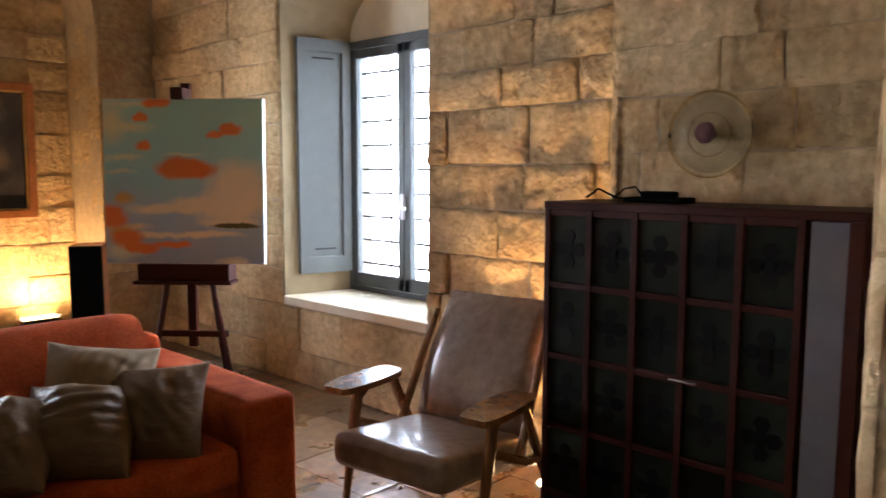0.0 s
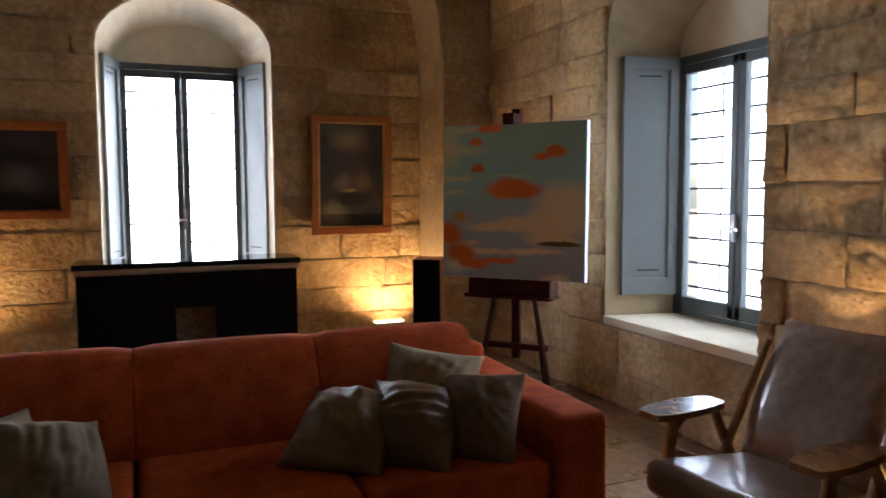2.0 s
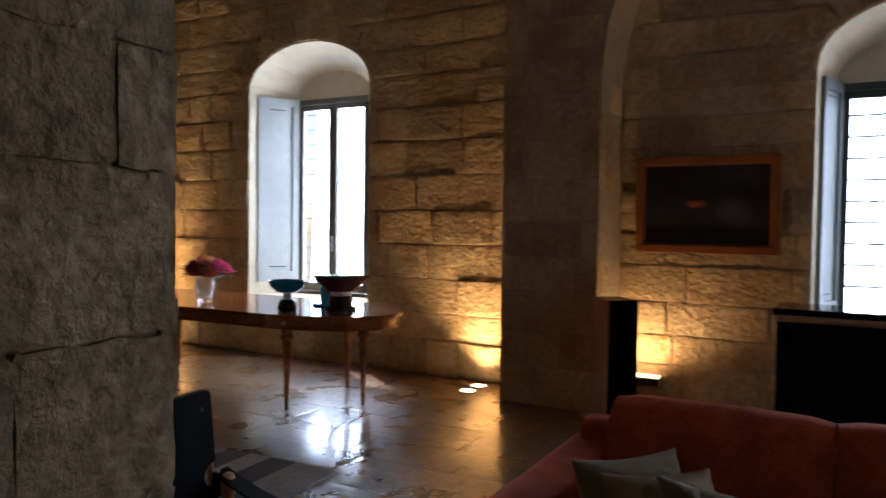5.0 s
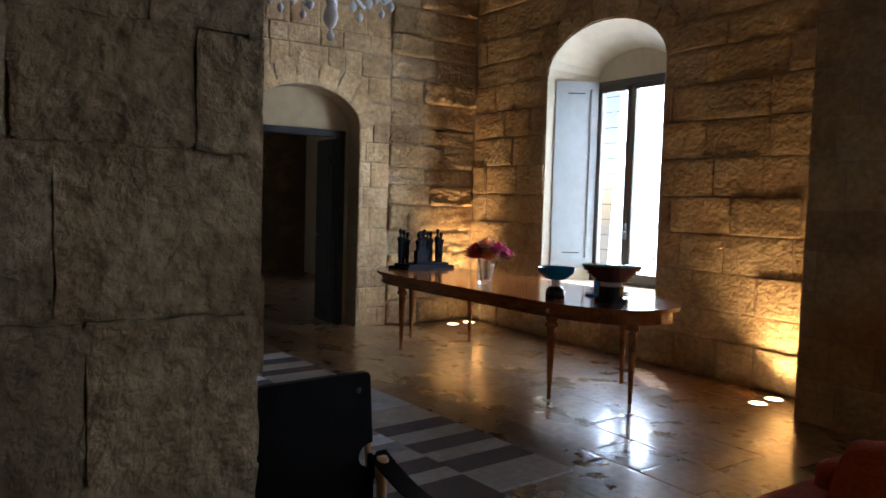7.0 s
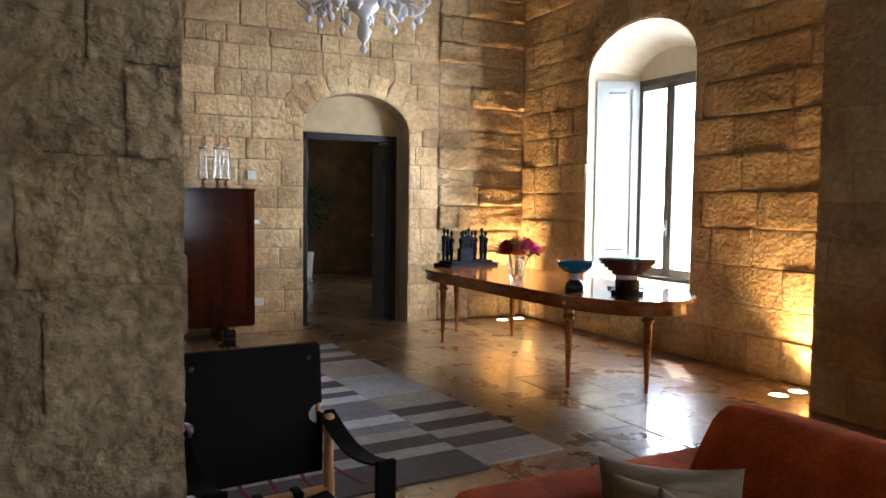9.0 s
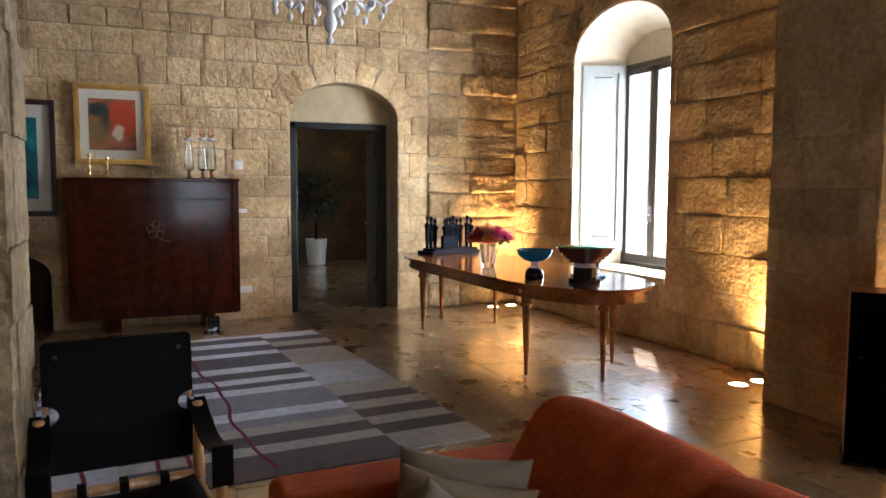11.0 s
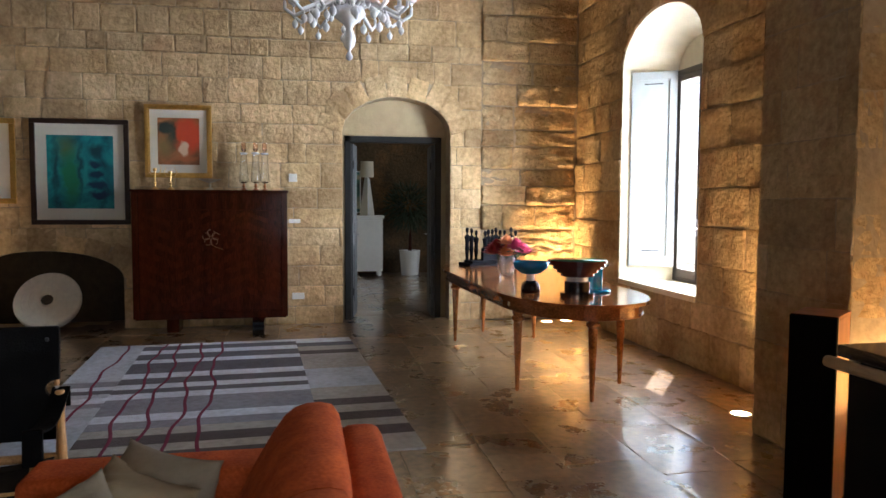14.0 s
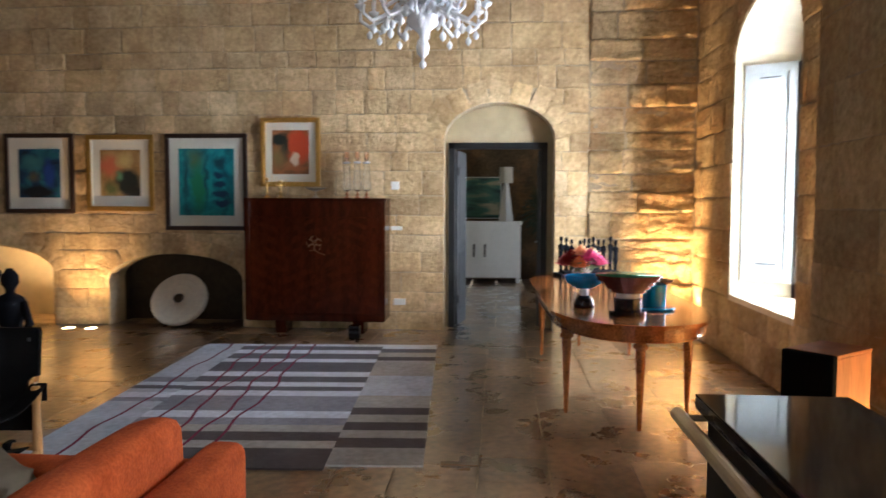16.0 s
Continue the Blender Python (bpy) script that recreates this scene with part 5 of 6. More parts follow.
def misty_oil(name, low, high, seed, lights):
    """Blended oil sky and sea: broad soft tones with a few glowing passages at given places."""
    m = paint_mat(name, [(0.34, low), (0.5, tuple((p + q) / 2 for p, q in zip(low, high))), (0.68, high)], 2.2, seed, 0.6, (1, 1, 1.3))
    n, l = m.node_tree.nodes, m.node_tree.links
    b, geo = n["Principled BSDF"], n["Geometry"]
    out = b.inputs["Base Color"].links[0].from_socket
    wob, wadd = n.new("ShaderNodeTexNoise"), n.new("ShaderNodeVectorMath")
    wob.inputs["Scale"].default_value, wob.inputs["Detail"].default_value = 6, 6
    wadd.operation = "MULTIPLY_ADD"
    wadd.inputs[1].default_value = (0.16, 0, 0.12)
    l.new(geo.outputs["Position"], wob.inputs[0]), l.new(wob.outputs["Color"], wadd.inputs[0]), l.new(geo.outputs["Position"], wadd.inputs[2])
    for cx, cz, rx, rz, colour, most in lights:
        mp, g, f, mx = n.new("ShaderNodeMapping"), n.new("ShaderNodeTexGradient"), n.new("ShaderNodeMath"), n.new("ShaderNodeMix")
        mp.inputs["Location"].default_value = (-(cx + 0.08) / rx, 0, -(cz + 0.06) / rz)
        mp.inputs["Scale"].default_value = (1 / rx, 0, 1 / rz)
        g.gradient_type = "SPHERICAL"
        f.operation = "MULTIPLY"
        f.inputs[1].default_value = most
        mx.data_type = "RGBA"
        l.new(wadd.outputs[0], mp.inputs[0]), l.new(mp.outputs[0], g.inputs[0]), l.new(g.outputs["Fac"], f.inputs[0])
        l.new(f.outputs[0], mx.inputs[0]), l.new(out, mx.inputs[6])
        mx.inputs[7].default_value = (*colour, 1)
        out = mx.outputs[2]
    l.new(out, b.inputs["Base Color"])
    return m


sea_dark = misty_oil("night_seascape", (0.003, 0.003, 0.005), (0.012, 0.011, 0.020), 7, ((-1.30, 1.72, 0.11, 0.045, (0.34, 0.06, 0.02), 1.3), (-1.0, 1.66, 0.16, 0.16, (0.055, 0.052, 0.07), 1.1), (-0.95, 1.95, 0.3, 0.14, (0.028, 0.028, 0.055), 0.8), (-0.9, 1.80, 0.22, 0.06, (0.003, 0.003, 0.004), 1.6), (-1.32, 1.52, 0.35, 0.12, (0.002, 0.002, 0.002), 1.6)))
storm_sky = ((1.73, 2.02, 0.24, 0.16, (0.22, 0.19, 0.12), 1.2), (1.58, 2.13, 0.20, 0.12, (0.05, 0.10, 0.09), 0.9), (2.0, 1.81, 0.15, 0.2, (0.008, 0.007, 0.010), 1.3), (1.66, 1.84, 0.2, 0.1, (0.05, 0.035, 0.055), 0.9))
storm_sea = ((1.69, 1.61, 0.12, 0.11, (0.15, 0.12, 0.08), 1.3), (1.86, 1.61, 0.10, 0.11, (0.12, 0.09, 0.06), 1.3), (1.59, 1.29, 0.20, 0.18, (0.16, 0.16, 0.095), 1.4), (1.97, 1.25, 0.2, 0.15, (0.004, 0.003, 0.003), 1.7), (1.78, 1.455, 0.21, 0.10, (0.004, 0.003, 0.002), 2.4), (1.75, 1.54, 0.10, 0.025, (0.30, 0.22, 0.10), 1.4))
sea_storm = misty_oil("moonlit_seascape", (0.014, 0.010, 0.010), (0.050, 0.040, 0.042), 9, storm_sky + storm_sea)
N = "oil paintings in the window niche"
picture(on_north(-1.215, 1.71), 1.13, 0.80, 0.065, COPPERGILT, 0, sea_dark, "wide dark seascape in a copper-gilt frame", N, COPPERGILT, 0.05)
picture(on_north(1.76, 1.68), 0.78, 1.12, 0.065, COPPERGILT, 0, sea_storm, "tall moonlit seascape with a ship in a gilt frame", N, GOLD, 0.05)

# ---------- easel with the large sky canvas ----------
def easel():
    # stands turned a little towards the room
    m = pose(2.28, 6.79, 0, 0, 0, -50)
    e = thing("easel", "dark wooden studio easel with a ledge", "easel", m)
    for s in (-1, 1):
        part("front_leg", tube([(s * 0.30, -0.05, 0), (s * 0.16, -0.02, 0.72), (s * 0.05, 0.03, 1.7)], 0.019, 8), REDWOOD, e)
    part("rear_leg", tube([(0.0, 0.62, 0), (0.0, 0.08, 1.65)], 0.019, 8), REDWOOD, e)
    part("mast", box(-0.03, 0.03, 0.0, 0.04, 0.35, 2.08, 0.005), REDWOOD, e)
    part("ledge", box(-0.30, 0.30, -0.13, 0.03, 0.81, 0.92, 0.008), REDWOOD, e)
    part("tray", box(-0.32, 0.32, -0.16, 0.0, 0.79, 0.812, 0.005), REDWOOD, e)
    part("crossbar", box(-0.24, 0.24, -0.02, 0.015, 0.42, 0.46, 0.004), REDWOOD, e)
    part("clamp", box(-0.04, 0.04, -0.14, 0.02, 1.965, 2.04, 0.006), REDWOOD, e)


easel()


def sky_canvas(name, layers):
    """Brushed sky in the canvas's own plane: teal above, slate below, then layers of soft-edged clouds (x, z, half width, half height)."""
    m = bpy.data.materials.new(name)
    m.use_nodes = True
    n, l = m.node_tree.nodes, m.node_tree.links
    b = n["Principled BSDF"]
    b.inputs["Roughness"].default_value = 0.55
    tc, sep, r, wob, wadd = n.new("ShaderNodeTexCoord"), n.new("ShaderNodeSeparateXYZ"), n.new("ShaderNodeValToRGB"), n.new("ShaderNodeTexNoise"), n.new("ShaderNodeVectorMath")
    wob.inputs["Scale"].default_value, wob.inputs["Detail"].default_value, wob.inputs["Roughness"].default_value = 7, 7, 0.62
    wadd.operation = "MULTIPLY_ADD"
    wadd.inputs[1].default_value = (0.16, 0, 0.10)
    l.new(tc.outputs["Object"], wob.inputs[0]), l.new(wob.outputs["Color"], wadd.inputs[0]), l.new(tc.outputs["Object"], wadd.inputs[2])
    l.new(wadd.outputs[0], sep.inputs[0]), l.new(sep.outputs["Z"], r.inputs[0])
    while len(r.color_ramp.elements) < 4:
        r.color_ramp.elements.new(0.5)
    for e, (at, c) in zip(r.color_ramp.elements, ((0.0, (0.28, 0.37, 0.52)), (0.38, (0.35, 0.48, 0.66)), (0.70, (0.32, 0.60, 0.67)), (1.0, (0.34, 0.64, 0.66)))):
        e.position, e.color = at, (*c, 1)
    out = r.outputs[0]
    for colour, most, marks in layers:
        for cx, cz, rx, rz in marks:
            mp, g, f, mx = n.new("ShaderNodeMapping"), n.new("ShaderNodeTexGradient"), n.new("ShaderNodeMath"), n.new("ShaderNodeMix")
            mp.inputs["Location"].default_value, mp.inputs["Scale"].default_value = (-(cx + 0.08) / rx, 0, -(cz + 0.05) / rz), (1 / rx, 0, 1 / rz)
            g.gradient_type = "SPHERICAL"
            f.operation, f.use_clamp = "MULTIPLY", True
            f.inputs[1].default_value = most
            mx.data_type = "RGBA"
            l.new(wadd.outputs[0], mp.inputs[0]), l.new(mp.outputs[0], g.inputs[0]), l.new(g.outputs["Fac"], f.inputs[0])
            l.new(f.outputs[0], mx.inputs[0]), l.new(out, mx.inputs[6])
            mx.inputs[7].default_value = (*colour, 1)
            out = mx.outputs[2]
    l.new(out, b.inputs["Base Color"])
    return m


cream_marks = ((0.42, 0.57, 0.30, 0.22), (0.34, 0.42, 0.34, 0.16), (0.10, 0.43, 0.28, 0.07), (-0.14, 0.40, 0.34, 0.045), (0.34, 0.30, 0.28, 0.05), (0.14, 0.215, 0.38, 0.035), (-0.24, 0.215, 0.24, 0.03), (-0.44, 0.265, 0.22, 0.03), (0.38, 0.0, 0.14, 0.06))
haze_marks = ((-0.54, 1.02, 0.14, 0.20), (-0.40, 0.99, 0.24, 0.05), (-0.38, 1.155, 0.28, 0.03), (-0.47, 0.77, 0.20, 0.03), (-0.48, 0.67, 0.16, 0.02), (0.0, 0.79, 0.20, 0.016), (-0.46, 0.10, 0.20, 0.10))
orange_marks = ((-0.19, 1.165, 0.13, 0.045), (-0.31, 1.06, 0.06, 0.036), (0.364, 0.97, 0.10, 0.055), (0.255, 0.937, 0.10, 0.03), (-0.30, 0.853, 0.08, 0.05), (-0.04, 0.693, 0.21, 0.095), (0.10, 0.685, 0.17, 0.08), (-0.54, 0.342, 0.14, 0.10), (-0.44, 0.18, 0.15, 0.08), (-0.33, 0.114, 0.18, 0.05), (-0.09, 0.138, 0.18, 0.03))
SKYBLUE = sky_canvas("sky_canvas", (((0.76, 0.69, 0.54), 1.9, cream_marks), ((0.66, 0.72, 0.56), 1.3, haze_marks), ((0.56, 0.34, 0.10), 1.6, ((-0.455, 0.47, 0.09, 0.06), (-0.48, 0.22, 0.16, 0.10))), ((0.66, 0.18, 0.03), 2.6, orange_marks), ((0.09, 0.08, 0.015), 3.0, ((0.39, 0.277, 0.22, 0.022),))))
CANVAS_EDGE = mat("white_canvas_edge", (0.74, 0.78, 0.80), 0.8, spread=0.04)
cv = thing("canvas", "large sky painting with orange clouds on an unframed canvas", "painting", pose(2.205, 6.70, 0.925, -2, 0, -50) @ Matrix.Diagonal((0.86, 1, 0.88, 1)))
part("stretcher", box(-0.60, 0.60, -0.02, 0.03, 0.0, 1.19, 0.003), CANVAS_EDGE, cv)
part("painted_face", box(-0.598, 0.598, -0.0235, -0.0205, 0.003, 1.187), SKYBLUE, cv)

# ---------- loudspeakers ----------
def loudspeaker(m):
    s = thing("loudspeaker", "tall floor loudspeaker, black grille and cherry sides", "loudspeaker", m, "floor loudspeakers")
    part("cabinet", box(-0.105, 0.105, -0.13, 0.16, 0.0, 0.97, 0.006), CHERRY, s)
    part("top", box(-0.107, 0.107, -0.132, 0.162, 0.97, 0.985, 0.004), CHERRY, s)
    part("grille", box(-0.108, 0.108, -0.165, -0.13, 0.02, 0.985, 0.008), BLACKCLOTH, s)
    part("plinth", box(-0.12, 0.12, -0.15, 0.17, 0.0, 0.02, 0.004), BLACK, s)
    return s


loudspeaker(pose(-1.68, 8.20, 0, 0, 0, 40))
loudspeaker(pose(2.03, 7.80, 0, 0, 0, -30))


# ---------- black console under the niche window ----------
def console():
    c = thing("console", "gloss black console with a brass front rail", "console")
    x0, x1, y0, y1, zt = -0.53, 0.90, 7.36, 7.76, 1.07
    part("top", box(x0, x1, y0, y1, zt - 0.04, zt, 0.004), BLACK, c)
    part("body_left", box(x0 + 0.02, 0.08, y0 + 0.03, y1 - 0.02, 0, zt - 0.04, 0.004), BLACKSATIN, c)
    part("body_right", box(0.34, x1 - 0.02, y0 + 0.03, y1 - 0.02, 0, zt - 0.04, 0.004), BLACKSATIN, c)
    part("header", box(0.08, 0.34, y0 + 0.03, y1 - 0.02, 0.76, zt - 0.04, 0.002), BLACKSATIN, c)
    # Dark slab standing in for the dim view through the open middle.
    part("stone_insert", box(0.08, 0.34, y0 + 0.12, y1 - 0.06, 0, 0.76), VAULT, c, "dark infill in place of the dim view through the opening")
    part("rail", tube([(x0 + 0.02, y0 - 0.05, zt - 0.05), (x1 - 0.02, y0 - 0.05, zt - 0.05)], 0.019, 14), PALEBRASS, c, "round brushed brass rail")
    for x in (x0 + 0.06, (x0 + x1) / 2, x1 - 0.06):
        part("bracket", tube([(x, y0 - 0.05, zt - 0.05), (x, y0 + 0.04, zt - 0.05)], 0.009, 8), PALEBRASS, c)


console()


# ---------- tiled chest ----------
def chest():
    c = thing("tiled_chest", "red-brown wooden chest faced with dark glass tiles", "chest")
    xf, xb, y0, y1, zt = 2.36, 2.74, 2.85, 4.02, 1.40
    part("carcass", box(xf + 0.02, xb, y0, y1, 0.0, zt - 0.03, 0.004), REDWOOD, c)
    part("top", box(xf - 0.005, xb, y0 - 0.005, y1 + 0.005, zt - 0.03, zt, 0.004), REDWOOD, c)
    cw, rh = 0.195, 0.295
    part("post", box(xf - 0.004, xf + 0.03, y0, y0 + 0.045, 0, zt - 0.03, 0.003), REDWOOD, c)
    part("glass_strip", box(xf, xf + 0.02, y0 + 0.045, y0 + 0.155, 0.02, zt - 0.035, 0.003), mat("frosted_strip", (0.12, 0.115, 0.13), 0.3, spread=0.1), c, "pale frosted glass strip")
    for i in range(6):
        y = y1 - i * cw
        part("stile", box(xf - 0.006, xf + 0.03, y - 0.026, y, 0, zt - 0.03, 0.003), REDWOOD, c)
    for j in range(6):
        z = zt - 0.03 - j * rh
        if z > 0.03:
            part("rail", box(xf - 0.003, xf + 0.03, y1 - 5 * cw, y1, z - 0.026, z, 0.003), REDWOOD, c)
    for i in range(5):
        for j in range(5):
            za = zt - 0.056 - j * rh
            zb = max(0.01, za - rh + 0.028)
            if za - zb < 0.05:
                continue
            ya, yb = y1 - i * cw - 0.028, y1 - (i + 1) * cw + 0.002
            t = part("tile", box(xf + 0.008, xf + 0.018, yb, ya, zb, za, 0.002), TILEGLASS, c)
            if za - zb > 0.2:
                mo = bmesh.new()
                for k, (dy, dz) in enumerate(((0, 0.052), (0, -0.052), (0.042, 0), (-0.042, 0), (0, 0))):
                    lathe([(0.03, 0), (0.03, 0.002)], 6, (dy, dz, 0), mo)
                for v in mo.verts:
                    v.co = (xf + 0.0078 - v.co.z, (ya + yb) / 2 + v.co.x, (za + zb) / 2 + v.co.y)
                part("motif", mo, MOTIF, t)
    part("lock", box(xf - 0.012, xf - 0.004, 3.36, 3.46, zt - 2 * rh - 0.045, zt - 2 * rh - 0.04, 0.001), SILVER, c)


chest()
router = thing("telephone_tray", "flat black device with trailing cables on the chest", "device", pose(2.55, 3.62, 1.40))
part("body", box(-0.07, 0.07, -0.12, 0.12, 0, 0.022, 0.008), BLACKCLOTH, router)
part("handset", box(-0.03, 0.03, -0.07, 0.07, 0.022, 0.045, 0.01), BLACKCLOTH, router)
part("cable", tube([(0, 0.12, 0.01), (0.02, 0.2, 0.015), (0.0, 0.27, 0.05), (0.02, 0.34, 0.012)], 0.005, 6), BLACKCLOTH, router)
part("cable", tube([(0.03, 0.08, 0.02), (0.05, 0.13, 0.06), (0.05, 0.18, 0.05), (0.03, 0.22, 0.01)], 0.004, 6), BLACKCLOTH, router)
plate = thing("glass_plate", "round amber glass plate with a dark eye, hung on stone", "plate")
bm = lathe([(0.165, 0.0), (0.167, 0.010), (0.15, 0.014), (0.06, 0.018), (0.001, 0.02), (0.001, 0.012), (0.06, 0.010), (0.15, 0.006)], 40)
for v in bm.verts:
    v.co = (2.71 - v.co.z, 3.49 + v.co.x, 1.665 + v.co.y)
part("disc", bm, AMBERGLASS, plate, smooth=True)
part("rim", tube([(2.695, 3.49 + 0.166 * math.cos(2 * math.pi * k / 40), 1.665 + 0.166 * math.sin(2 * math.pi * k / 40)) for k in range(41)], 0.005, 6), glass_mat("amber_rim", (0.85, 0.72, 0.42), 0.05), plate, "thick amber glass rim", True)
part("ring", tube([(2.69, 3.49 + 0.085 * math.cos(2 * math.pi * k / 32), 1.665 + 0.085 * math.sin(2 * math.pi * k / 32)) for k in range(33)], 0.003, 6), glass_mat("amber_ring", (0.7, 0.5, 0.42), 0.05), plate, "pressed ring round the eye", True)
bm = lathe([(0.042, 0), (0.04, 0.006), (0.024, 0.009), (0.001, 0.01)], 24)
for v in bm.verts:
    v.co = (2.678 - v.co.z, 3.50 + v.co.x, 1.672 + v.co.y)
part("eye", bm, mat("smoky_violet_glass", (0.10, 0.04, 0.05), 0.15), plate)
part("hook", box(2.70, 2.745, 3.485, 3.495, 1.655, 1.675), IRON, plate)

# ---------- millstone in the low recess ----------
mill = lathe([(0.065, 0), (0.36, 0.0), (0.365, 0.02), (0.365, 0.07), (0.35, 0.085), (0.28, 0.088), (0.275, 0.084), (0.2, 0.088), (0.195, 0.084), (0.085, 0.087), (0.065, 0.08), (0.065, 0.0)], 48)
for v in mill.verts:
    v.co = (v.co.z, v.co.x, v.co.y)
ms = part("millstone", mill, LIMEDISC)
ms.matrix_basis = Matrix.Translation((WB - 0.08, 2.72, 0.315)) @ Matrix.Rotation(radians(-34), 4, "Y")
# Dark plug in the hole, painting the shade seen inside it.
part("bore_shade", lathe([(0.001, 0.02), (0.066, 0.02), (0.066, 0.083), (0.001, 0.083)], 24), HOLLOW_SHADE, ms, "dark plug that paints the shade of the central hole").matrix_basis = Matrix(((0, 0, 1, 0), (1, 0, 0, 0), (0, 1, 0, 0), (0, 0, 0, 1)))
tagged(ms, "pale round stone disc with a central hole, leaning in a recess", "millstone")

# ---------- doorway and the further room ----------
door = thing("door_1", "dark grey door frame with the leaf standing open", "door", kind="structure")
for y0, y1, z0, z1 in ((6.19, 6.27, 0, 2.36), (7.36, 7.44, 0, 2.36), (6.19, 7.44, 2.28, 2.36)):
    part("door_frame", box(WB - 0.34, WB - 0.235, y0, y1, z0, z1, 0.006), DARKPAINT, door)
LEAFPAINT = mat("worn_slate_paint", (0.065, 0.068, 0.074), 0.5, spread=0.1, spec=0.3)
for hinge, way, swing in ((7.35, -1, -94), (6.28, 1, 80)):
    leaf = part("door_leaf", box(-0.022, 0.022, 0, 0.515 * way, 0.01, 2.27, 0.004), LEAFPAINT, door)
    leaf.matrix_basis = pose(WB - 0.36, hinge, 0, 0, 0, swing)
    for z0, z1 in ((0.2, 0.95), (1.1, 2.1)):
        part("door_panel", box(-0.03, 0.03, 0.09 * way, 0.43 * way, z0, z1, 0.012), LEAFPAINT, leaf)
    for side in (-0.05, 0.05):
        part("door_handle", tube([(side * 0.4, 0.47 * way, 1.08), (side, 0.47 * way, 1.08), (side, 0.37 * way, 1.08)], 0.009, 8), SILVER, leaf)
    for z in (0.3, 1.95):
        part("hinge", tube([(0.026, 0.01 * way, z), (0.026, 0.01 * way, z + 0.1)], 0.011, 8), IRON, leaf)

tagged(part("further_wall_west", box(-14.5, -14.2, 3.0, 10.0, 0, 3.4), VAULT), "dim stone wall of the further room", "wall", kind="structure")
tagged(part("further_wall_south", box(-14.5, -8.13, 4.0, 4.3, 0, 3.4), PLASTER), "plain wall of the further room", "wall", kind="structure")
# Unseen window opening, added to let the further room's lamp in.
fn = O(-11.9, -10.8, 0.9, 2.3, 0)
tagged(part("further_wall_north", wall_panel(lambda u, d, z: (u, 9.7 + d, z), -14.5, -8.1, 3.4, [fn], 0, 0.3), PLASTER), "wall of the further room with an added, unseen window", "wall", kind="structure")
tagged(part("further_ceiling", box(-14.5, -8.1, 3.0, 10.0, 3.4, 3.6), PLASTER), "plain plaster ceiling of the further room", "ceiling", kind="structure")
sb = thing("sideboard", "white-painted two-door sideboard on short legs", "sideboard")
part("body", box(-13.9, -13.45, 5.62, 7.28, 0.1, 1.18, 0.006), WHITEPAINT, sb)
part("top", box(-13.92, -13.42, 5.59, 7.31, 1.18, 1.24, 0.006), WHITEPAINT, sb)
for y0, y1 in ((5.66, 6.44), (6.46, 7.24)):
    dd = part("door", box(-13.45, -13.435, y0, y1, 0.16, 1.14, 0.004), WHITEPAINT, sb)
    hy = y1 - 0.10 if y1 < 6.5 else y0 + 0.10
    part("handle", box(-13.435, -13.41, hy - 0.02, hy + 0.02, 0.52, 0.78, 0.004), DARKPAINT, dd, "dark bar handle")
for y in (5.68, 7.22):
    for x in (-13.86, -13.49):
        part("leg", box(x - 0.03, x + 0.03, y - 0.03, y + 0.03, 0, 0.1, 0.004), WHITEPAINT, sb)
lamp = thing("table_lamp", "white cone-based table lamp with a drum shade", "lamp", pose(-13.68, 6.98, 1.24))
part("base", lathe([(0.15, 0), (0.15, 0.03), (0.055, 0.74), (0.03, 0.78)], 4), WHITEPAINT, lamp)
part("shade", lathe([(0.14, 0.78), (0.13, 1.10), (0.125, 1.10), (0.135, 0.78)], 24), MATBOARD, lamp)
pic = thing("framed_picture", "low landscape painting leaning above the white sideboard", "picture", Matrix(((0, 0, 1, -14.18), (1, 0, 0, 6.25), (0, 1, 0, 1.72), (0, 0, 0, 1))))
part("canvas", box(-0.62, 0.62, -0.42, 0.42, 0, 0.03, 0.004), paint_mat("landscape", [(0.35, (0.02, 0.05, 0.05)), (0.5, (0.06, 0.18, 0.14)), (0.6, (0.40, 0.36, 0.24)), (0.75, (0.5, 0.45, 0.33))], 1.6, 21, 0.8, (1, 0.6, 2.5)), pic)
part("frame", box(-0.64, 0.64, -0.44, 0.44, -0.005, 0.015, 0.004), WHITEPAINT, pic)
pot = thing("potted_tree", "dark clipped bush in a tall white pot", "plant", pose(-13.6, 7.86, 0))
part("pot", lathe([(0.17, 0), (0.18, 0.02), (0.22, 0.52), (0.2, 0.52), (0.18, 0.46), (0.001, 0.46)], 24), WHITEPAINT, pot)
part("trunk", tube([(0, 0, 0.44), (0.02, 0.01, 0.8), (0, -0.01, 1.25)], [0.04, 0.03, 0.025], 8), REDWOOD, pot)
crown = bmesh.new()
rnd_p = random.Random(5)
for k in range(900):
    d = Vector((rnd_p.gauss(0, 1), rnd_p.gauss(0, 1), rnd_p.gauss(0, 1))).normalized()
    p = Vector((0, 0, 1.42)) + Vector((d.x * 0.5, d.y * 0.5, d.z * 0.46)) * rnd_p.uniform(0.3, 1.08)
    o = (d + Vector((0, 0, rnd_p.uniform(-0.7, 0.3)))).normalized() * 0.16
    s = o.cross(Vector((rnd_p.uniform(-1, 1), rnd_p.uniform(-1, 1), 1))).normalized() * 0.018
    crown.faces.new([crown.verts.new(q) for q in (p - s, p + s, p + o)])
part("crown", crown, mat("dark_foliage", (0.02, 0.035, 0.015), 0.6, spread=0.3), pot, "dense dark leaves")


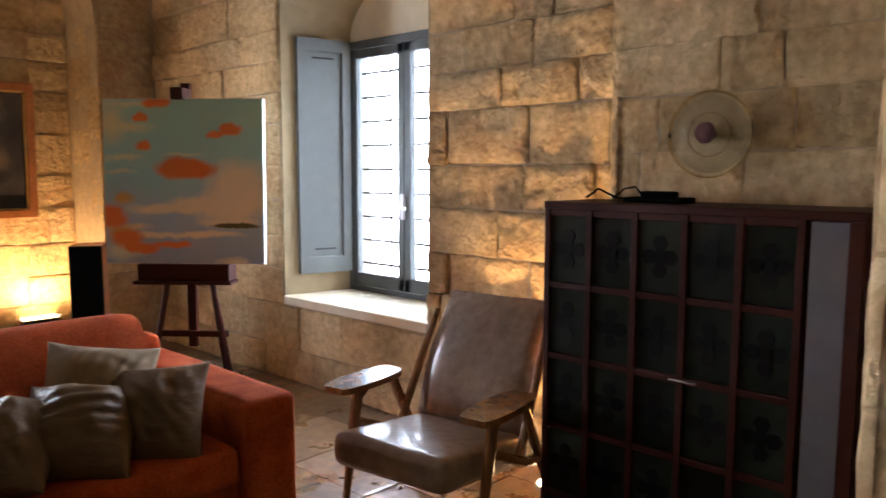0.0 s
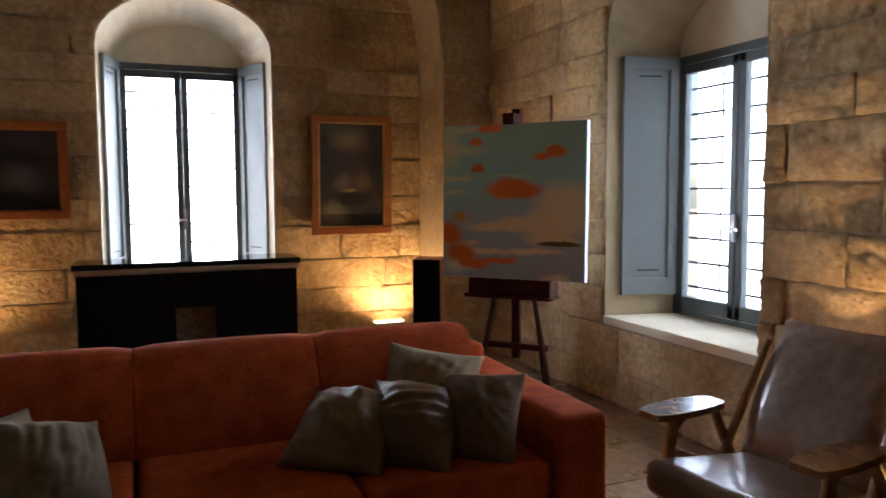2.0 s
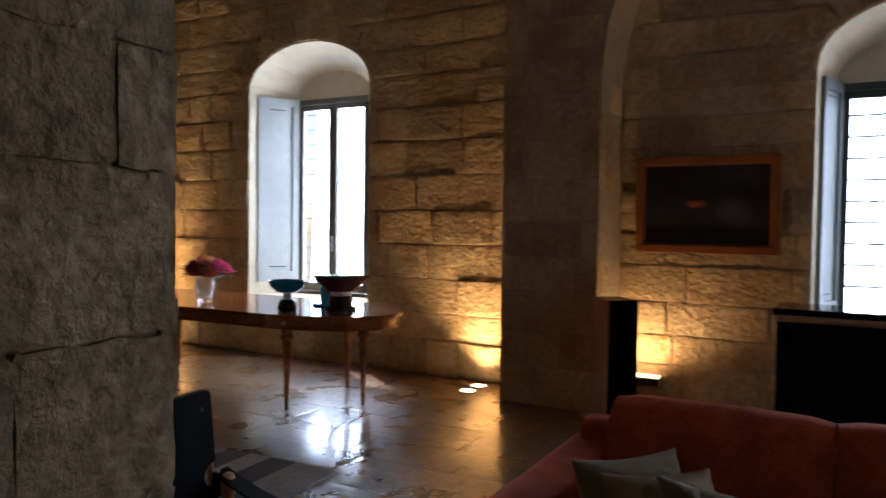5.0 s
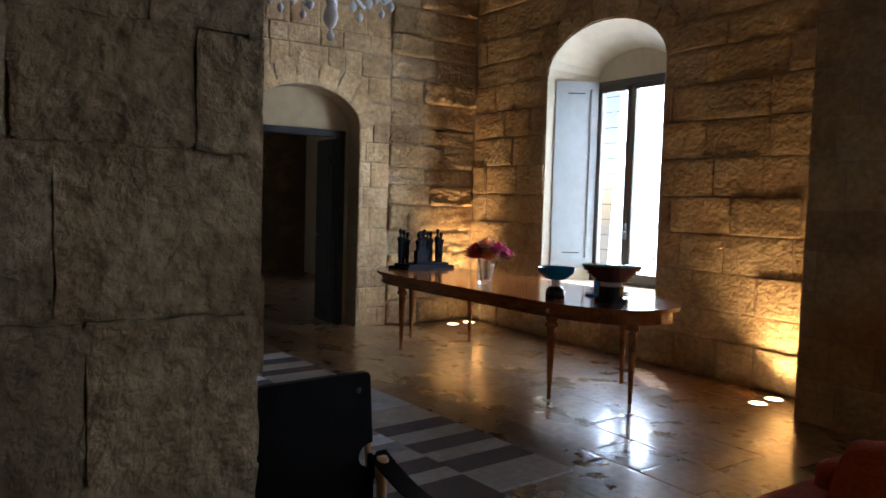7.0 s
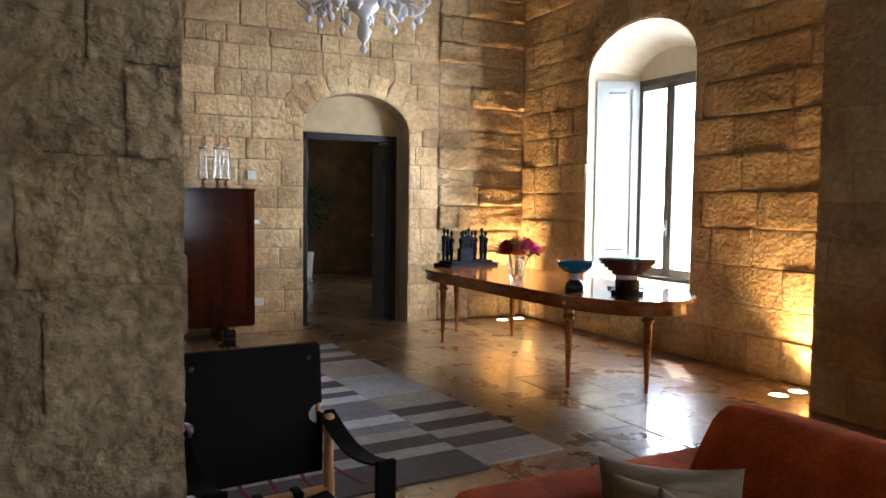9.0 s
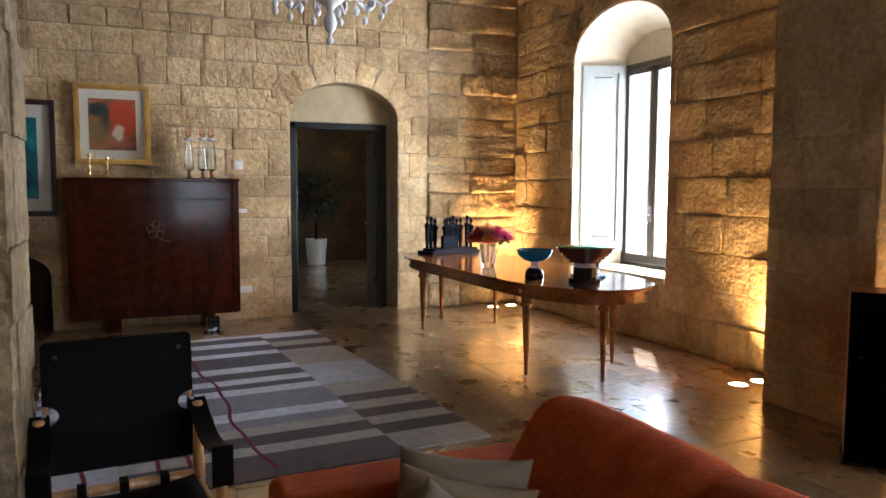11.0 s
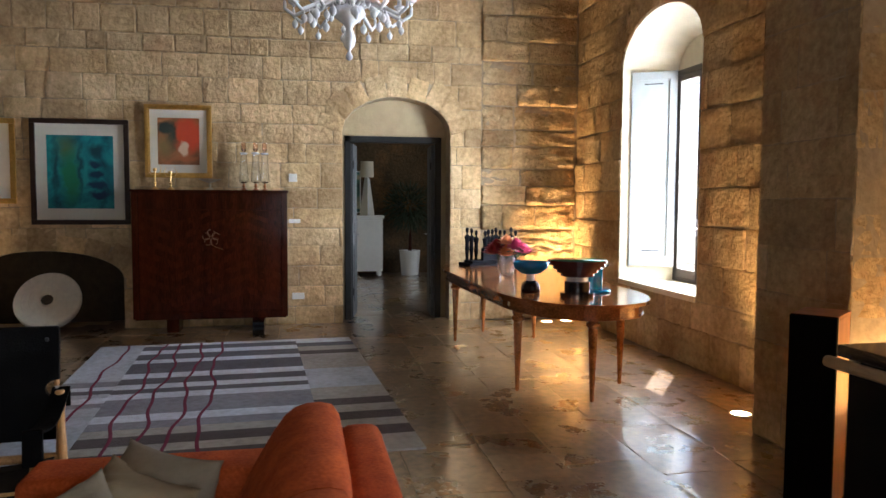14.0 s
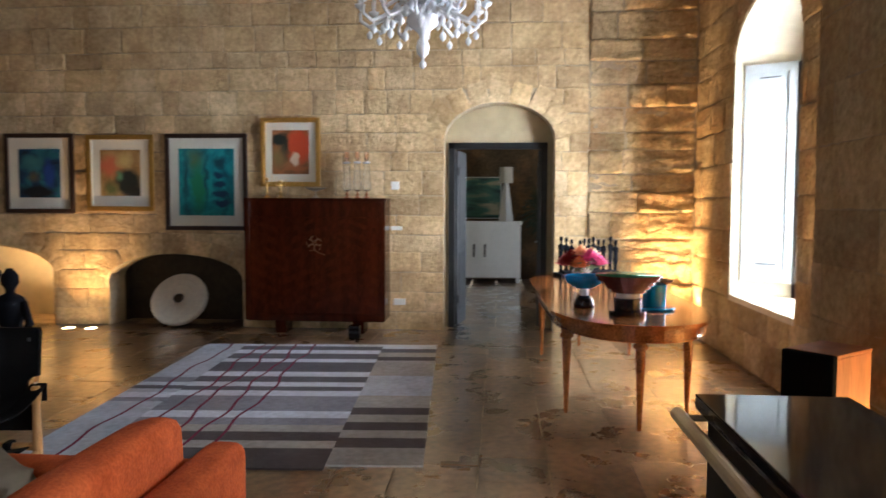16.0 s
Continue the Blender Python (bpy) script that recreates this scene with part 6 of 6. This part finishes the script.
# ---------- chandelier ----------
def chandelier():
    c = thing("chandelier", "white glass chandelier with scrolled arms and drops", "chandelier", pose(-5.60, 6.10, 2.86))
    part("stem", lathe([(0.002, 0), (0.03, 0.02), (0.035, 0.05), (0.015, 0.085), (0.012, 0.10), (0.05, 0.14), (0.065, 0.20), (0.05, 0.26), (0.03, 0.30), (0.05, 0.34), (0.13, 0.40), (0.16, 0.44), (0.14, 0.50), (0.04, 0.54), (0.035, 0.7), (0.06, 0.75), (0.03, 0.8), (0.03, 1.0), (0.07, 1.06), (0.02, 1.12)], 20), OPAL, c, smooth=True)
    part("rod", tube([(0, 0, 1.1), (0, 0, 3.40)], 0.01, 8), IRON, c)
    part("canopy", lathe([(0.09, 3.33), (0.08, 3.36), (0.02, 3.40)], 16), OPAL, c)
    for tier, (n, reach, z, up) in enumerate(((12, 0.60, 0.46, 0.18), (8, 0.42, 0.62, 0.26))):
        for k in range(n):
            a = 2 * math.pi * (k + 0.5 * tier) / n
            ca, sa = math.cos(a), math.sin(a)
            pts = [(r * ca, r * sa, z + dz) for r, dz in ((0.05, 0.0), (reach * 0.35, 0.09), (reach * 0.65, 0.0), (reach * 0.85, -0.06), (reach * 0.99, 0.0), (reach, up * 0.55), (reach * 0.93, up * 0.75))]
            fine = []
            for i in range(len(pts) - 1):
                for q in range(3):
                    fine.append(Vector(pts[i]).lerp(Vector(pts[i + 1]), q / 3))
            fine.append(Vector(pts[-1]))
            part("arm", tube(fine, [0.021 - 0.008 * i / len(fine) for i in range(len(fine))], 8), OPAL, c, smooth=True)
            part("candle_cup", lathe([(0.012, 0), (0.045, 0.02), (0.055, 0.045), (0.03, 0.05), (0.022, 0.06), (0.022, 0.15), (0.008, 0.19)], 12, (reach * ca, reach * sa, z + up * 0.6)), OPAL, c, smooth=True)
            for rr, dz, sz in ((reach * 0.62, -0.035, 0.036), (reach * 0.84, -0.10, 0.030)):
                part("drop", lathe([(0.001, -1.0 * sz * 1.6), (0.75 * sz, -0.7 * sz * 1.4), (sz, 0), (0.6 * sz, 0.8 * sz), (0.15 * sz, 1.3 * sz), (0.1 * sz, 2.2 * sz)], 12, (rr * math.cos(a + 0.06), rr * math.sin(a + 0.06), z + dz - 0.04)), OPAL, c, smooth=True)
            leafp = tube([(0.1 * ca, 0.1 * sa, z + 0.06), (0.22 * ca, 0.22 * sa, z + 0.20), (0.34 * ca, 0.34 * sa, z + 0.17)], [0.02, 0.045, 0.004], 8, flat=0.35)
            part("leaf", leafp, OPAL, c, smooth=True)


chandelier()

# ---------- light fittings and switches ----------
for i, (ux, uy) in enumerate(UP):
    u = thing("floor_uplight", "round recessed floor light glowing warm", "floor light", pose(ux, uy, 0), "recessed floor lights")
    part("rim", lathe([(0.085, -0.002), (0.085, 0.006), (0.07, 0.008), (0.068, 0.004)], 24), SILVER, u)
    part("lens", lathe([(0.068, 0.0), (0.068, 0.005), (0.001, 0.006)], 24), LAMPGLOW, u, "glowing glass lens")
for x in (-1.7, 2.12):
    u = thing("wall_box_light", "flat glass-fronted box light low on the stone", "wall light", pose(x, WA - 0.11, 0.17), "low wall box lights")
    part("case", box(-0.15, 0.15, 0.0, 0.1, 0.0, 0.07, 0.005), PALEBRASS, u)
    part("lens", box(-0.14, 0.14, 0.005, 0.09, 0.0705, 0.085, 0.003), HALOGEN, u, "glowing lens")
    part("glass", box(-0.15, 0.15, -0.006, 0.0, 0.0, 0.10), GLASS, u)
for name, y, z, w, h, lab in (("light_switch", 5.545, 1.81, 0.10, 0.10, "small white wall switch on the stone"), ("wall_socket", 5.56, 1.28, 0.14, 0.05, "narrow white socket plate on the stone"), ("wall_socket", 5.60, 0.355, 0.15, 0.08, "low white socket plate on the stone")):
    s = thing(name, lab, "switch", pose(WB + 0.01, y, z))
    part("plate", box(0, 0.018, -w / 2, w / 2, -h / 2, h / 2, 0.004), WHITEPAINT, s)
    part("rocker", box(0.018, 0.024, -w / 5, w / 5, -h / 3, h / 3, 0.003), WHITEPAINT, s)


# ---------- stones and slabs, piece by piece ----------
lay_stones(wall_west, to_b, -2.4, 7.92, 0, 4.3, [door_open, hearth_1, hearth_0], 0.26, 0.36, PALE_BLOCKS, 21, 0.026)
# the deeply eroded corner beside the bay window
lay_stones(wall_west, to_b_proud, 7.92, 9.2, 0, 4.3, [], 0.27, 0.75, CRAGGY_BLOCKS, 26, 0.085)
arch_stones(wall_west, to_b, door_open, PALE_BLOCKS, 0.30, 0.034, 3, 9)
arch_stones(wall_west, to_b, hearth_1, PALE_BLOCKS, 0.22, 0.034, 4, 9)
arch_stones(wall_west, to_b, hearth_0, PALE_BLOCKS, 0.22, 0.034, 5, 9)
lay_stones(wall_north, to_a, -7.7, -2.79, 0, 4.3, [win_bay], 0.29, 0.60, BLOCKS, 22, 0.04)
lay_stones(wall_north, to_a, -1.94, 2.48, 0, 4.3, [win_niche], 0.29, 0.60, BLOCKS, 23, 0.034)
arch_stones(wall_north, to_a, win_bay, BLOCKS, 0.24, 0.034, 6, 9)
arch_stones(wall_north, to_a, win_niche, BLOCKS, 0.22, 0.034, 7, 9)
lay_stones(pier_wall, to_pf, -2.79, 2.95, 0, 4.3, [niche], 0.30, 0.5, BLOCKS, 24, 0.02)
lay_stones(wall_east, to_c, 3.93, 8.58, 0, 4.0, [win_east], 0.25, 0.42, BLOCKS, 25, 0.045)


def lay_box(parent, x0, x1, y0, y1, z1, faces, course, length, meshes, seed, proud=0.03):
    """Blocks on the upright faces of a pillar."""
    turns = {"+x": (Matrix(((0, 0, 1, x1), (1, 0, 0, 0), (0, 1, 0, 0), (0, 0, 0, 1))), y0, y1), "-x": (Matrix(((0, 0, -1, x0), (1, 0, 0, 0), (0, 1, 0, 0), (0, 0, 0, 1))), y0, y1), "+y": (Matrix(((1, 0, 0, 0), (0, 0, 1, y1), (0, 1, 0, 0), (0, 0, 0, 1))), x0, x1), "-y": (Matrix(((1, 0, 0, 0), (0, 0, -1, y0), (0, 1, 0, 0), (0, 0, 0, 1))), x0, x1)}
    for i, f in enumerate(faces):
        t, a, b = turns[f]
        lay_stones(parent, t, a, b, 0, z1, [], course, length, meshes, seed, proud, 0.003)


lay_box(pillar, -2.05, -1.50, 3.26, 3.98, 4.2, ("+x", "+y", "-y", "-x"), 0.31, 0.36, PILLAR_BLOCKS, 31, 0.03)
lay_box(south_pier, 1.60, 3.0, 1.9, 2.67, 3.6, ("-x", "+y"), 0.36, 0.40, PALE_BLOCKS, 32)
lay_box(east_pier, 2.75, 3.0, 2.67, 3.96, 3.6, ("-x", "+y"), 0.26, 0.4, BLOCKS, 33)
# jambs of the niche
for turn, s in ((Matrix(((0, 0, 1, -1.94), (1, 0, 0, 0), (0, 1, 0, 0), (0, 0, 0, 1))), 41), (Matrix(((0, 0, -1, 2.48), (1, 0, 0, 0), (0, 1, 0, 0), (0, 0, 0, 1))), 42), (Matrix(((0, 0, -1, -2.79), (1, 0, 0, 0), (0, 1, 0, 0), (0, 0, 0, 1))), 43)):
    lay_stones(pier_wall, turn, PF, WA, 0, 2.72 if s < 43 else 4.2, [], 0.30, 0.4, BLOCKS, s, 0.012)

rnd_floor = random.Random(77)
fx0, fx1, fy0, fy1 = -7.75, 3.0, 1.2, 9.25
y = fy0
spare = bmesh.new()
flags = 0
while y < fy1 - 0.01:
    h = min(rnd_floor.choice((0.34, 0.42, 0.5, 0.58)), fy1 - y)
    if fy1 - y - h < 0.15:
        h = fy1 - y
    x = fx0 - rnd_floor.uniform(0, 0.4)
    while x < fx1:
        w = rnd_floor.choice((0.42, 0.55, 0.7, 0.85, 1.05)) * rnd_floor.uniform(0.92, 1.08)
        m = Matrix.Translation((x + w / 2, y + h / 2, -0.012)) @ Matrix.Rotation(radians(rnd_floor.uniform(-0.22, 0.22)), 4, "X") @ Matrix.Rotation(radians(rnd_floor.uniform(-0.15, 0.15)), 4, "Y") @ Matrix.Diagonal((w - 0.003, h - 0.003, 0.012 * rnd_floor.uniform(0.985, 1.01), 1))
        me = rnd_floor.choice(SLABS)
        if flags < 300 and y > 3.4:
            ob = new("slab", me)
            ob.parent, ob.matrix_basis = floor, m
            flags += 1
        else:
            b4 = len(spare.verts)
            spare.from_mesh(me)
            spare.verts.ensure_lookup_table()
            bmesh.ops.transform(spare, matrix=m, verts=spare.verts[b4:])
        x += w
    y += h
for x0_, x1_, y0_, y1_ in ((-7.75, 3.0, -2.4, 1.2), (-14.3, -7.78, 3.3, 9.7)):
    x = x0_
    while x < x1_:
        yy = y0_
        while yy < y1_:
            m = Matrix.Translation((x + 0.375, yy + 0.25, -0.012)) @ Matrix.Diagonal((0.747, 0.497, 0.012, 1))
            b4 = len(spare.verts)
            spare.from_mesh(SLABS[int(rnd_floor.random() * 6)])
            spare.verts.ensure_lookup_table()
            bmesh.ops.transform(spare, matrix=m, verts=spare.verts[b4:])
            yy += 0.5
        x += 0.75
tagged(part("slabs", spare, FLOORSTONE, floor), kind="stuff")
